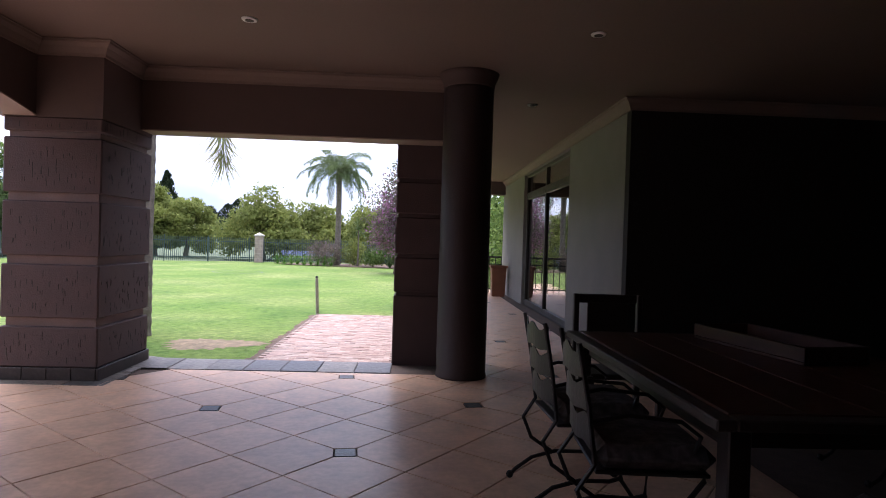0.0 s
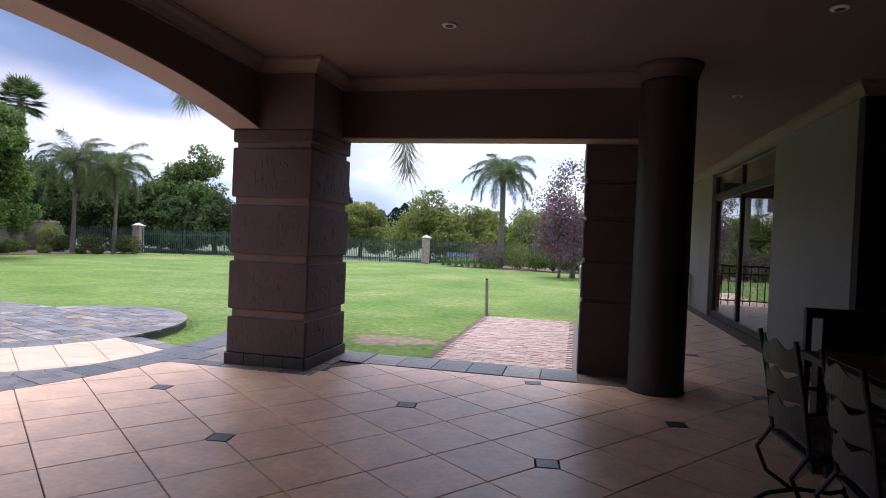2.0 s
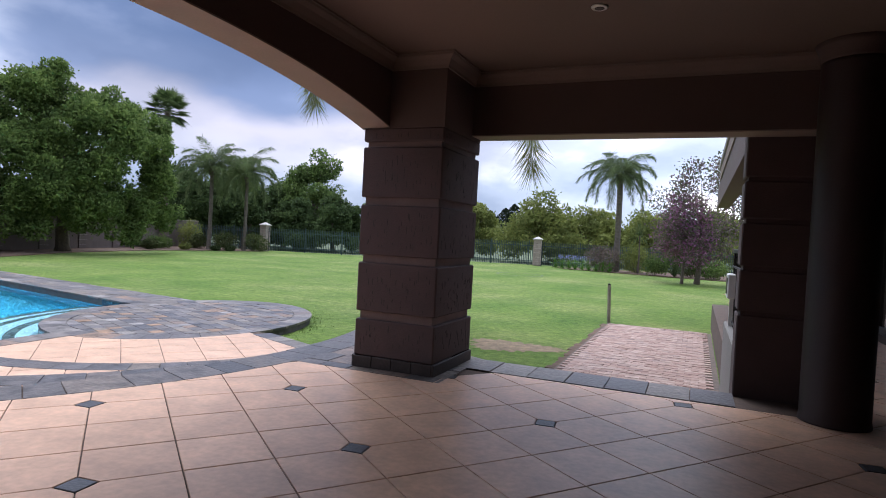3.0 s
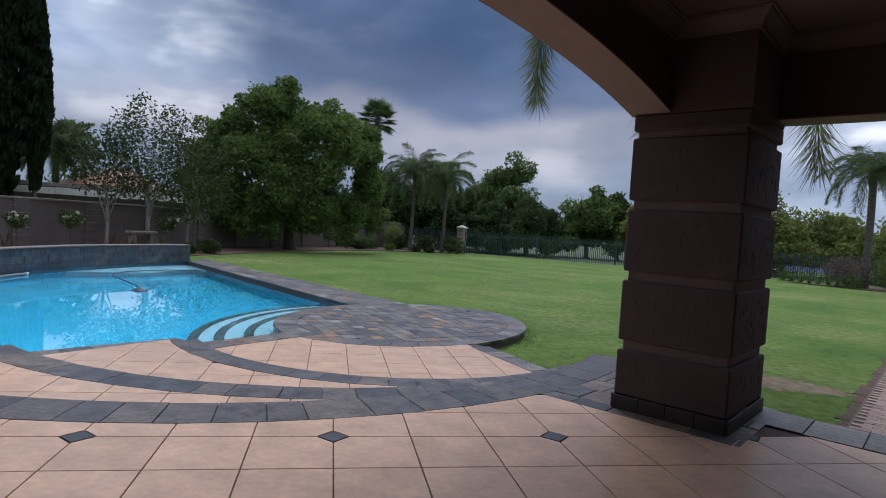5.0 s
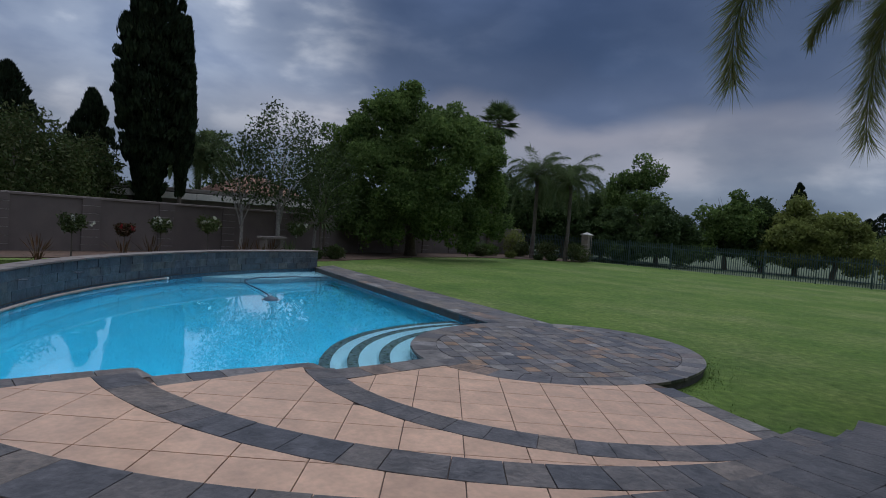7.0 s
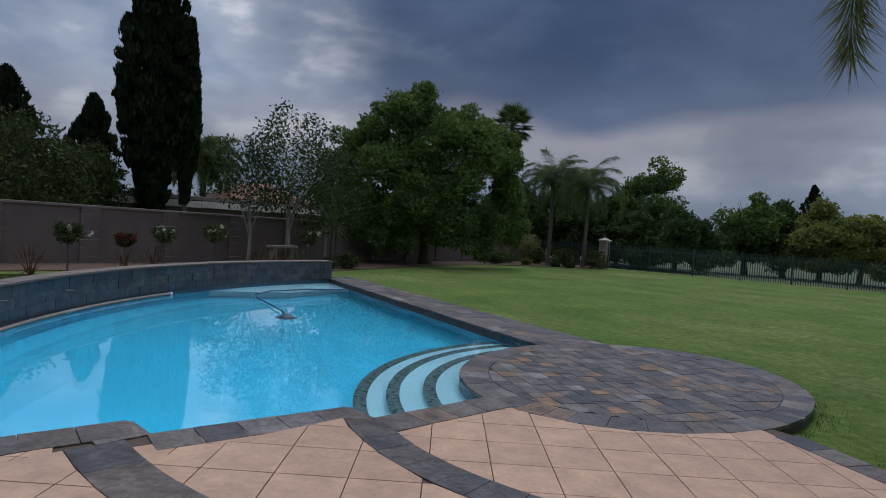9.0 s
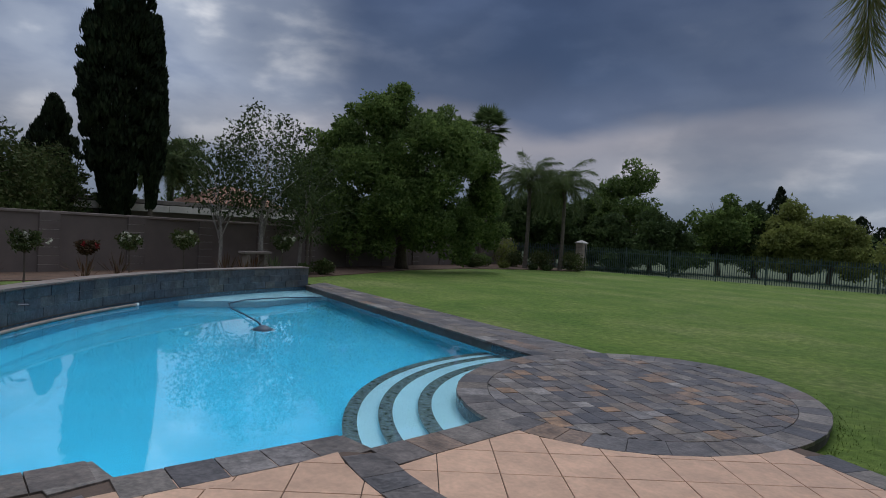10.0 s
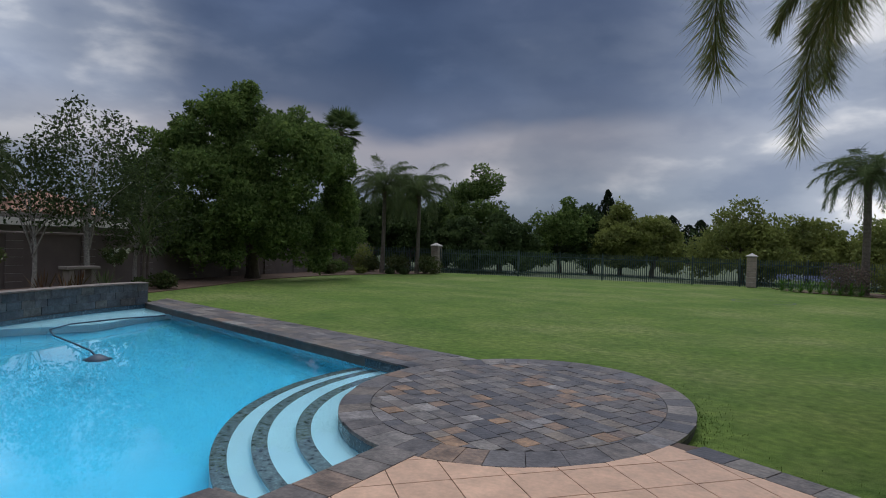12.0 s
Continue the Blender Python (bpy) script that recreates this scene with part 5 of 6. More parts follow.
# flowering tree and shrubs by the side wall on the house side
tree("blossom_tree", 4.6, 30.5, 7.2, 3.0, 8000, 0.08, L_BLOSSOM, 301, "open tree with greyish pink leaves near the fence", 0.14, 0.25, thin=0.2, blob_r=0.34)
tree("blossom_shrub", 3.7, 30.0, 5.0, 1.9, 6500, 0.075, L_PURPLE, 302, "shrub covered in purple blossom", 0.08, 0.3, thin=0.3)
bm = bmesh.new()
box(bm, 9.2, 9.4, 20.0, 36.0, LAWN - 0.1, LAWN + 2.0, 0.02)
tagged(part("wall_side", bm, m_boundary), "taupe plastered side boundary wall", "wall", kind="structure")
tree("hedge_tree", 8.2, 17.0, 5.8, 2.6, 9000, 0.10, L_TREE, 303, "dense dark green tree beyond the walkway railing", 0.14, 0.08)
tree("hedge_tree", 9.0, 21.5, 6.2, 2.8, 9000, 0.10, L_TREE, 304, "dense dark green tree behind the railing end", 0.14, 0.06)

# ---- things on the veranda ----
tab = tagged(empty("dining_table", HOUSE @ pose(4.76, -2.28, 0)), "large red brown wooden dining table with pale edge", "table")
for i in range(5):
    bm = bmesh.new()
    w = 1.54 / 5
    box(bm, -0.77 + i * w + 0.002, -0.77 + (i + 1) * w - 0.002, -1.02, 1.02, 0.72, 0.755, 0.004)
    part("plank", bm, m_wood, tab)
bm = bmesh.new()
for b in ((-0.85, -0.772, -1.10, 1.10), (0.772, 0.85, -1.10, 1.10), (-0.77, 0.77, -1.10, -1.022), (-0.77, 0.77, 1.022, 1.10)):
    box(bm, *b, 0.705, 0.75, 0.006)
part("rim", bm, m_rimwood, tab, "greyish worn wooden rim")
bm = bmesh.new()
for b in ((-0.72, -0.69, -0.95, 0.95), (0.69, 0.72, -0.95, 0.95), (-0.69, 0.69, -0.95, -0.92), (-0.69, 0.69, 0.92, 0.95)):
    box(bm, *b, 0.60, 0.705)
part("apron", bm, m_darkwood, tab)
for x in (-0.74, 0.74):
    for y in (-1.02, 1.02):
        bm = bmesh.new()
        box(bm, x - 0.045, x + 0.045, y - 0.045, y + 0.045, 0, 0.72, 0.006)
        part("leg", bm, m_darkwood, tab)
bx = tagged(empty("wooden_tray", HOUSE @ pose(5.05, -1.85, 0.756, 0, 0, 100)), "long shallow reddish wooden serving tray on the table", "tray")
bm = bmesh.new()
box(bm, -0.48, 0.48, -0.22, 0.22, 0, 0.02, 0.004)
part("base", bm, m_wood, bx)
for b in ((-0.48, 0.48, -0.22, -0.195), (-0.48, 0.48, 0.195, 0.22), (-0.48, -0.455, -0.195, 0.195), (0.455, 0.48, -0.195, 0.195)):
    bm = bmesh.new()
    box(bm, *b, 0.02, 0.10, 0.004)
    part("side", bm, m_wood, bx)


def iron_chair(m):
    """A wrought-iron chair: slatted wavy back, curled front legs, loose cushion. It faces +x."""
    root = tagged(empty("iron_chair", m), "black wrought iron dining chair with leaf print cushion", "chair", "chairs at the table")
    for y in (-0.22, 0.22):
        bm = bmesh.new()
        tube(bm, [(-0.12, y, 0.15), (-0.25, y, 0.24), (-0.30, y, 0.36), (-0.23, y, 0.47), (-0.26, y, 0.7), (-0.31, y, 0.97)], 0.011, 7)
        part("back_post", bm, m_steel, root)
        bm = bmesh.new()
        tube(bm, [(-0.37, y, 0.012), (-0.34, y, 0.05), (-0.24, y, 0.12), (-0.10, y, 0.155), (0.06, y, 0.15), (0.13, y, 0.17)], 0.011, 7)
        part("rear_foot", bm, m_steel, root)
        bm = bmesh.new()
        tube(bm, [(0.27, y, 0.0), (0.20, y, 0.05), (0.12, y, 0.16), (0.13, y, 0.3), (0.22, y, 0.42), (0.22, y, 0.45)], 0.011, 7)
        part("front_leg", bm, m_steel, root)
        bm = bmesh.new()
        tube(bm, [(-0.26, y, 0.64), (-0.1, y, 0.68), (0.12, y, 0.66), (0.2, y, 0.60), (0.17, y, 0.52), (0.22, y, 0.45)], 0.010, 7)
        part("armrest", bm, m_steel, root)
        bm = bmesh.new()
        for x in (0.27, -0.37):
            bmesh.ops.create_uvsphere(bm, u_segments=8, v_segments=6, radius=0.022, matrix=Matrix.Translation((x, y, 0.02)))
            part("foot", bm, m_steel, root)
            bm = bmesh.new()
        bm.free()
    bm = bmesh.new()
    box(bm, -0.23, 0.24, -0.235, 0.235, 0.435, 0.452, 0.004)
    part("seat", bm, m_steel, root)
    for i, z in enumerate((0.60, 0.74, 0.88)):
        bm = bmesh.new()
        cols = []
        for j in range(13):
            y = -0.22 + 0.44 * j / 12
            wave = 0.018 * math.sin(j * 1.05 + i)
            x = -0.245 - 0.06 * (z - 0.55) / 0.4 - 0.03 * math.cos(math.pi * (j / 12 - 0.5))
            cols.append([bm.verts.new((x + dx, y, z + dz + wave * s)) for dx, dz, s in ((0, -0.056, 0.4), (0.006, -0.056, 0.4), (0.006, 0.056, 1), (0, 0.056, 1))])
        for a, b in zip(cols, cols[1:]):
            for q in range(4):
                bm.faces.new((a[q], a[(q + 1) % 4], b[(q + 1) % 4], b[q]))
        part("back_slat", bm, m_steel, root)
    bm = bmesh.new()
    box(bm, -0.23, 0.27, -0.25, 0.25, 0.453, 0.555, 0.045)
    part("cushion", bm, m_cushion, root, "grey leaf print seat cushion")
    return root


ch = iron_chair(HOUSE @ pose(3.76, -2.24, 0, 0, 0, 3))
copy_thing(ch, HOUSE @ pose(3.80, -2.88, 0, 0, 0, -4))
copy_thing(ch, HOUSE @ pose(5.78, -1.9, 0, 0, 0, 178))
copy_thing(ch, HOUSE @ pose(5.76, -2.65, 0, 0, 0, 183))
copy_thing(ch, HOUSE @ pose(4.35, -3.95, 0, 0, 0, 84))
hc = tagged(empty("carver_chair", HOUSE @ pose(4.3, -1.12, 0, 0, 0, -90)), "dark stained wooden carver chair at the table end", "chair", "chairs at the table")
for y in (-0.25, 0.25):
    bm = bmesh.new()
    box(bm, -0.24, -0.195, y - 0.022, y + 0.022, 0, 1.0, 0.006)
    part("back_post", bm, m_darkwood, hc)
    bm = bmesh.new()
    box(bm, 0.2, 0.245, y - 0.022, y + 0.022, 0, 0.45, 0.006)
    part("leg", bm, m_darkwood, hc)
for z0, z1 in ((0.93, 1.0), (0.60, 0.66)):
    bm = bmesh.new()
    box(bm, -0.232, -0.208, -0.228, 0.228, z0, z1, 0.006)
    part("back_rail", bm, m_darkwood, hc)
bm = bmesh.new()
box(bm, -0.228, -0.212, -0.16, 0.16, 0.66, 0.93, 0.003)
part("back_panel", bm, m_darkwood, hc)
bm = bmesh.new()
box(bm, -0.195, 0.2, -0.24, 0.24, 0.42, 0.46, 0.008)
part("seat", bm, m_darkwood, hc)

# planter box and railing on the walkway
pl = tagged(empty("planter_box", HOUSE @ pose(4.93, 9.95, 0)), "tall square terracotta brown planter standing by the railing", "planter")
bm = bmesh.new()
vs = box(bm, -0.19, 0.19, -0.19, 0.19, 0, 0.74, 0.01)
for v in bm.verts:
    k = 0.86 + 0.14 * v.co.z / 0.74
    v.co.x *= k
    v.co.y *= k
part("body", bm, m_planter, pl)
bm = bmesh.new()
for b in ((-0.22, 0.22, -0.22, -0.17), (-0.22, 0.22, 0.17, 0.22), (-0.22, -0.17, -0.17, 0.17), (0.17, 0.22, -0.17, 0.17)):
    box(bm, *b, 0.74, 0.80, 0.006)
part("rim", bm, m_planter, pl)


def railing(name, p0, p1, label):
    d = Vector((p1[0] - p0[0], p1[1] - p0[1], 0))
    root = tagged(empty(name, HOUSE @ Matrix.Translation((p0[0], p0[1], 0)) @ Matrix.Rotation(math.atan2(d.y, d.x), 4, "Z")), label, "railing", "railings")
    L = d.length
    for z, h in ((1.0, 0.03), (0.80, 0.02), (0.12, 0.02)):
        bm = bmesh.new()
        box(bm, 0, L, -0.02, 0.02, z - h, z + h * 0.6, 0.006)
        part("rail", bm, m_steel, root)
    n = int(L / 0.16)
    for i in range(n + 1):
        bm = bmesh.new()
        w = 0.022 if i % 9 == 0 else 0.009
        box(bm, i * L / n - w, i * L / n + w, -w, w, 0, 0.98)
        part("post" if i % 9 == 0 else "baluster", bm, m_steel, root)
    return root


railing("railing", (3.12, 10.95), (5.15, 10.95), "black steel balustrade across the end of the walkway")
low = railing("railing", (2.63, 1.6), (2.63, 3.5), "short black steel balustrade on the low outside wall")
low.matrix_world = Matrix.Translation((0, 0, 0.36)) @ low.matrix_world
railing("railing", (3.20, 1.1), (3.20, 10.9), "black steel balustrade along the garden side of the walkway")
bm = bmesh.new()
box(bm, 3.13, 3.27, 1.02, 1.75, 0, 0.33, 0.015)
house("wall_stub", bm, m_plaster, "short low plastered wall under the railing end", "wall")
bm = bmesh.new()
box(bm, 2.55, 2.72, 1.52, 3.6, LAWN, 0.42, 0.015)
house("wall_low", bm, m_housewall, "low plastered wall outside the walkway railing", "wall")
ac = tagged(empty("meter_box", HOUSE @ pose(2.6, 3.1, 0.42)), "small white metal utility box on the low wall", "utility box")
bm = bmesh.new()
box(bm, -0.06, 0.09, -0.18, 0.18, 0.35, 0.65, 0.012)
part("casing", bm, m_white, ac)
bm = bmesh.new()
box(bm, -0.02, 0.03, -0.03, 0.03, 0, 0.35)
part("stand", bm, m_white, ac)
bm = bmesh.new()
box(bm, -0.064, -0.06, -0.14, 0.14, 0.40, 0.60)
part("louvre_panel", bm, m_steel, ac)

# downlights
for a, b in ((1.42, -0.72), (4.2, -0.75), (4.15, 1.75), (1.42, -3.6), (4.2, -3.6)):
    dl = tagged(empty("downlight", HOUSE @ pose(a, b, CEIL)), "small round recessed chrome downlight, switched off", "ceiling light", "downlights")
    bm = bmesh.new()
    tube(bm, [(0, 0, -0.001), (0, 0, -0.012), (0, 0, -0.014)], [0.062, 0.058, 0.046], 24)
    part("bezel", bm, m_white, dl, smooth=True)
    bm = bmesh.new()
    tube(bm, [(0, 0, -0.014), (0, 0, -0.018)], [0.036, 0.03], 20)
    part("lamp_glass", bm, m_alu, dl)

# pool cleaner and hose
cl = tagged(empty("pool_cleaner", pose(-14.3, 3.75, -0.56)), "dark blue pool cleaner head with a floating hose", "pool cleaner")
bm = bmesh.new()
tube(bm, [(0, 0, -0.10), (0, 0, -0.05), (0, 0, 0.01), (0, 0, 0.05)], [0.20, 0.22, 0.13, 0.05], 20)
part("head", bm, m_rubber, cl, smooth=True)
bm = bmesh.new()
tube(bm, [(0, 0, 0.0), (-0.5, 0.18, 0.03), (-1.5, 0.45, 0.02), (-2.7, 0.75, 0.0), (-3.5, 1.1, 0.0), (-4.0, 1.8, 0.0), (-4.1, 3.0, 0.0), (-4.0, 4.2, -0.02)], 0.017, 8)
part("hose", bm, m_rubber, cl, smooth=True)

# pale pole floating along the raised wall, and a stone bench behind it
pole = tagged(empty("cover_pole"), "pale grey pool cover pole lying along the slate wall", "pole")
bm = bmesh.new()
tube(bm, [(x, y, -0.545) for x, y in arc(FAR_C, FAR_R - 0.07, 212.5, 243, 30)], 0.03, 10)
part("tube", bm, m_stonepier, pole, smooth=True)
bm = bmesh.new()
tube(bm, [(x, y, -0.545) for x, y in arc(FAR_C, FAR_R - 0.07, 212.2, 212.5, 1)], 0.036, 10)
part("end_cap", bm, m_white, pole)
bench = tagged(empty("garden_bench", pose(-24.5, 9.3, LAWN + 0.03, 0, 0, 99)), "low weathered stone bench before the boundary wall", "bench")
bm = bmesh.new()
box(bm, -0.62, 0.62, -0.2, 0.2, 0.86, 0.97, 0.02)
part("seat", bm, m_boundarycap, bench)
for x in (-0.4, 0.4):
    bm = bmesh.new()
    box(bm, x - 0.1, x + 0.1, -0.16, 0.16, -0.05, 0.86, 0.02)
    part("support", bm, m_boundarycap, bench)

# bollard post and soil patch on the lawn
bp = tagged(empty("garden_post", HOUSE @ pose(0.28, 9.95, LAWN, 2, -2, 0)), "slim weathered grey wooden garden post at the path corner", "post")
bm = bmesh.new()
tube(bm, [(0, 0, -0.05), (0, 0, 0.45), (0, 0, 0.93), (0, 0, 0.95)], [0.042, 0.04, 0.04, 0.03], 12)
part("pole", bm, m_postwood, bp)
bm = bmesh.new()
tube(bm, [(0, 0, 0.95), (0, 0, 0.99)], [0.036, 0.028], 12)
part("cap", bm, m_steel, bp)
rngd = np.random.default_rng(4)
bm = bmesh.new()
ring = [(0.85 * math.cos(t) * k, 0.52 * math.sin(t) * k, 0.0) for t, k in zip(np.linspace(0, 2 * math.pi, 90)[:-1], 1 + 0.16 * np.sin(3 * np.linspace(0, 6.28, 89) + 1) + rngd.uniform(-0.22, 0.16, 89))]
vs = [bm.verts.new(p) for p in ring]
ctr = bm.verts.new((0, 0, 0.012))
for i in range(len(vs)):
    bm.faces.new((vs[i], vs[(i + 1) % len(vs)], ctr))
soil = tagged(part("bare_soil", bm, m_dirt), "bare dry soil patch worn into the lawn", "soil patch", kind="structure")
soil.location = (-1.35, 6.3, LAWN + 0.004)

# faint worn ring in the lawn
bm = bmesh.new()
pts_o, pts_i = arc((0, 0), 1.32, 0, 354, 59), arc((0, 0), 1.2, 0, 354, 59)
vo, vi = [bm.verts.new((x, y, 0.0)) for x, y in pts_o], [bm.verts.new((x, y, 0.0)) for x, y in pts_i]
for i in range(60):
    bm.faces.new((vo[i], vo[(i + 1) % 60], vi[(i + 1) % 60], vi[i]))
mark = tagged(part("lawn_ring", bm, m_veld), "faint worn circle left in the lawn", "lawn mark", kind="structure")
mark.location = (-4.8, 28.4, LAWN + 0.006)

# grass blades close to the veranda and platform
rngg = np.random.default_rng(15)
k = 90000
gx = np.concatenate([rngg.uniform(-7.5, 2.2, k)])
gy = 2.0 + 11.0 * rngg.uniform(0, 1, k) ** 1.4
keep = (np.hypot(gx - DISC[0], (gy - DISC[1]) / DISC_K) > DISC_R + 0.05) & (gy > 4.4 - (gx + 5.15) * 0.524) & ((gx < -0.9) | (gy > 2.2)) & ~((gx > -0.8 + 0.09 * (gy - 2)) & (gx < 2.4)) & (np.hypot((gx + 1.35) / 0.95, (gy - 6.3) / 0.6) > rngg.uniform(0.1, 1.15, k)) & ~((gx < -6) & (gy < 6)) & (rngg.uniform(0, 1, k) < np.exp(-np.maximum(0, np.minimum(np.hypot(gx - DISC[0], (gy - DISC[1]) / DISC_K) - DISC_R, (gy - 4.4 + (gx + 5.15) * 0.524) * 0.9) - 0.05) / 0.16))
gx, gy = gx[keep], gy[keep]
k = len(gx)
gh = rngg.uniform(0.008, 0.02, k)
ax = np.stack([rngg.normal(size=k) * 0.4, rngg.normal(size=k) * 0.4, np.ones(k)], 1) * gh[:, None]
ay = unit(np.cross(ax, rngg.normal(size=(k, 3)))) * 0.004
tagged(quads("grass", np.stack([gx, gy, LAWN + gh * 0.9], 1), ax, ay, L_GRASS), "short mown grass blades", "grass", kind="stuff")

# ---- paving: slabs, tiles, slates, bricks ----
def slab(name, poly, z0, z1, label):
    bm = bmesh.new()
    prism(bm, poly, z0, z1)
    return tagged(part(name, bm, m_grout), label, "floor", kind="structure")


def level_outline(c, r, a0, a1):
    return arc(c, r, a0, a1, 40)


east = [plan(-0.09, 1.10), plan(2.6, 1.10), plan(2.6, 11.2), plan(10, 11.2), plan(10, -9.6), (-8.5, -9.5)]
top_poly = level_outline(*E1, -118, 8.2) + LAWN_EDGE[2:] + east
mid_poly = level_outline(*E2, -93.5, 0.6) + LAWN_EDGE[1:] + [(-1, -3), (-6, -6), (-7.66, -5)]
low_poly = level_outline(*E3, -112, -0.6) + LAWN_EDGE[1:] + [(-1, -3), (-6, -6), (-7.7, -5), (-7.72, 0.6)]
terr_poly = POOL_NEAR + oval(DISC_R - 0.3, 265, 340, 12) + LAWN_EDGE + [(-1, -3), (-6, -6), (-9.15, -5.5)]
floor = slab("floor_patio", top_poly, LAWN - 0.1, -0.012, "veranda floor of terracotta tiles with dark slate inserts")
step_hi = slab("floor_step_upper", mid_poly, LAWN - 0.1, -0.162, "upper curved garden step of terracotta tiles edged in slate")
step_lo = slab("floor_step_lower", low_poly, LAWN - 0.1, -0.312, "lower curved garden step of terracotta tiles edged in slate")
terrace = slab("floor_terrace", terr_poly, LAWN - 0.1, -0.462, "poolside terrace of terracotta tiles edged in slate")

T = 0.5
GAP = 0.0042
TURN = radians(45)


def tile_outline(i, j, ox, oy, cut):
    """A tile's outline in its own square axes; corners at the inserts are cut off."""
    h = T / 2 - GAP
    pts = []
    for sx, sy in ((-1, -1), (1, -1), (1, 1), (-1, 1)):
        node = (i + (sx > 0), j + (sy > 0))
        if cut and node[0] % 3 == 0 and node[1] % 3 == 0:
            k = 0.102
            a, b = (sx * h, sy * (h - k)), (sx * (h - k), sy * h)
            pts += [a, b] if sx * sy < 0 and sx > 0 or sx * sy < 0 and sx < 0 else [a, b]
            if (sx, sy) in ((-1, -1), (1, 1)):
                pts[-2:] = [a, b]
            else:
                pts[-2:] = [b, a]
        else:
            pts.append((sx * h, sy * h))
    return pts


def grid_to_world(u, v, ox, oy):
    c, s = math.cos(TURN), math.sin(TURN)
    return ox + c * u - s * v, oy + s * u + c * v


shared = {}
rng_t = random.Random(2)


def lay_tiles(parent, z, limits, origin, cut, window, rest=None):
    """Tiles on a square grid turned 45 degrees, clipped by the limits; pieces past the window go into one rest mesh."""
    ox, oy = origin
    bm_rest = bmesh.new() if rest else None
    for i in range(-40, 41):
        for j in range(-40, 41):
            x, y = grid_to_world((i + 0.5) * T, (j + 0.5) * T, ox, oy)
            if not (window[0] - 8 < x < window[1] + 8 and window[2] - 8 < y < window[3] + 14):
                continue
            inside = window[0] < x < window[1] and window[2] < y < window[3]
            if not inside and not rest:
                continue
            loc = tile_outline(i, j, ox, oy, cut)
            wpoly = [grid_to_world((i + 0.5) * T + u, (j + 0.5) * T + v, ox, oy) for u, v in loc]
            full = area(wpoly)
            got = wpoly
            for fn in limits:
                got = fn(got)
                if len(got) < 3:
                    break
            if area(got) < 0.004:
                continue
            if not inside:
                prism(bm_rest, got, z - 0.012, z)
                continue
            if abs(area(got) - full) < 1e-6:
                key = (i % 3, j % 3) if cut else 0
                if key not in shared:
                    bm = bmesh.new()
                    prism(bm, loc, -0.012, 0.0, 0.002)
                    shared[key] = mesh_of("tile", bm, m_tile)
                piece("tile", shared[key], parent, x, y, z + rng_t.uniform(-0.0006, 0.0006), TURN)
            else:
                bm = bmesh.new()
                prism(bm, [(px - x, py - y) for px, py in got], -0.012, 0.0, 0.001)
                piece("tile", mesh_of("tile", bm, m_tile), parent, x, y, z)
    if rest:
        tagged(part(rest, bm_rest, m_tile, parent), kind="stuff")


def outside(circle, grow=0.0):
    return lambda p: keep_circle(p, circle[0], circle[1] + grow)


def within(circle, grow=0.0):
    return lambda p: keep_circle(p, circle[0], circle[1] + grow, False)


def oval_limit(r, out=True):
    """Keeps what lies outside or inside the platform's outline of radius r."""
    def fn(poly):
        flat = [(x, DISC[1] + (y - DISC[1]) / DISC_K) for x, y in poly]
        return [(x, DISC[1] + (y - DISC[1]) * DISC_K) for x, y in keep_circle(flat, DISC, r, out)]
    return fn


def side_of(p, q, shift=0.0):
    """Keeps what lies to the left of the line from p to q, moved left by shift."""
    dx, dy = q[0] - p[0], q[1] - p[1]
    d = math.hypot(dx, dy)
    nx, ny = -dy / d, dx / d
    return lambda poly: clip(poly, p[0] + nx * shift, p[1] + ny * shift, nx, ny) if len(poly) > 2 else []


B1, B2, B3 = 0.43, 0.36, 0.33


def patio_limit(poly):
    """Tiles stop at the slate border towards the garden, except on the walkway."""
    if len(poly) < 3:
        return []
    m = HOUSE.inverted() @ Vector((sum(p[0] for p in poly) / len(poly), sum(p[1] for p in poly) / len(poly), 0))
    if m.x > 3.3 and m.y > 0.2:
        return side_of(plan(2.95, 12), plan(2.95, 0))(poly) if m.x < 3.6 else poly
    if m.x < 0.05 and m.y > -0.9:
        return side_of(plan(9, -0.12), plan(-5, -0.12))(poly)
    return side_of(plan(9, 0.60), plan(-5, 0.60))(poly)


lay_tiles(floor, 0.0, [outside(E1, B1), patio_limit, side_of((-8.75, -1.0), (-8.85, -9.5)), side_of(plan(WALL_A - 0.22, -9), plan(WALL_A - 0.22, 12))],
          (0, 0), True, (-5.6, 2.9, -5.2, 1.6), rest="tiles_beyond")
# dark inserts at every third corner
bm = bmesh.new()
k = 0.098 - GAP
prism(bm, [(-k, 0), (0, -k), (k, 0), (0, k)], -0.012, 0.0005, 0.002)
ins = mesh_of("slate_insert", bm, m_insert)
for i in range(-7, 8):
    for j in range(-7, 8):
        x, y = grid_to_world(3 * T * i, 3 * T * j, 0, 0)
        q = HOUSE.inverted() @ Vector((x, y, 0))
        if math.hypot(x - E1[0][0], y - E1[0][1]) > E1[1] + B1 + 0.1 and q.x < WALL_A - 0.4 and -9 < q.y < (0.45 if q.x < 3.2 else 10.5):
            piece("slate_insert", ins, floor, x, y, 0, TURN)
lay_tiles(step_hi, -0.15, [outside(E2, B2), within(E1, 0.02), side_of((-7.78, -1.0), (-7.62, -6.0))], (0.17, 0.05), False, (-9.2, -2.7, -4.2, 3.6))
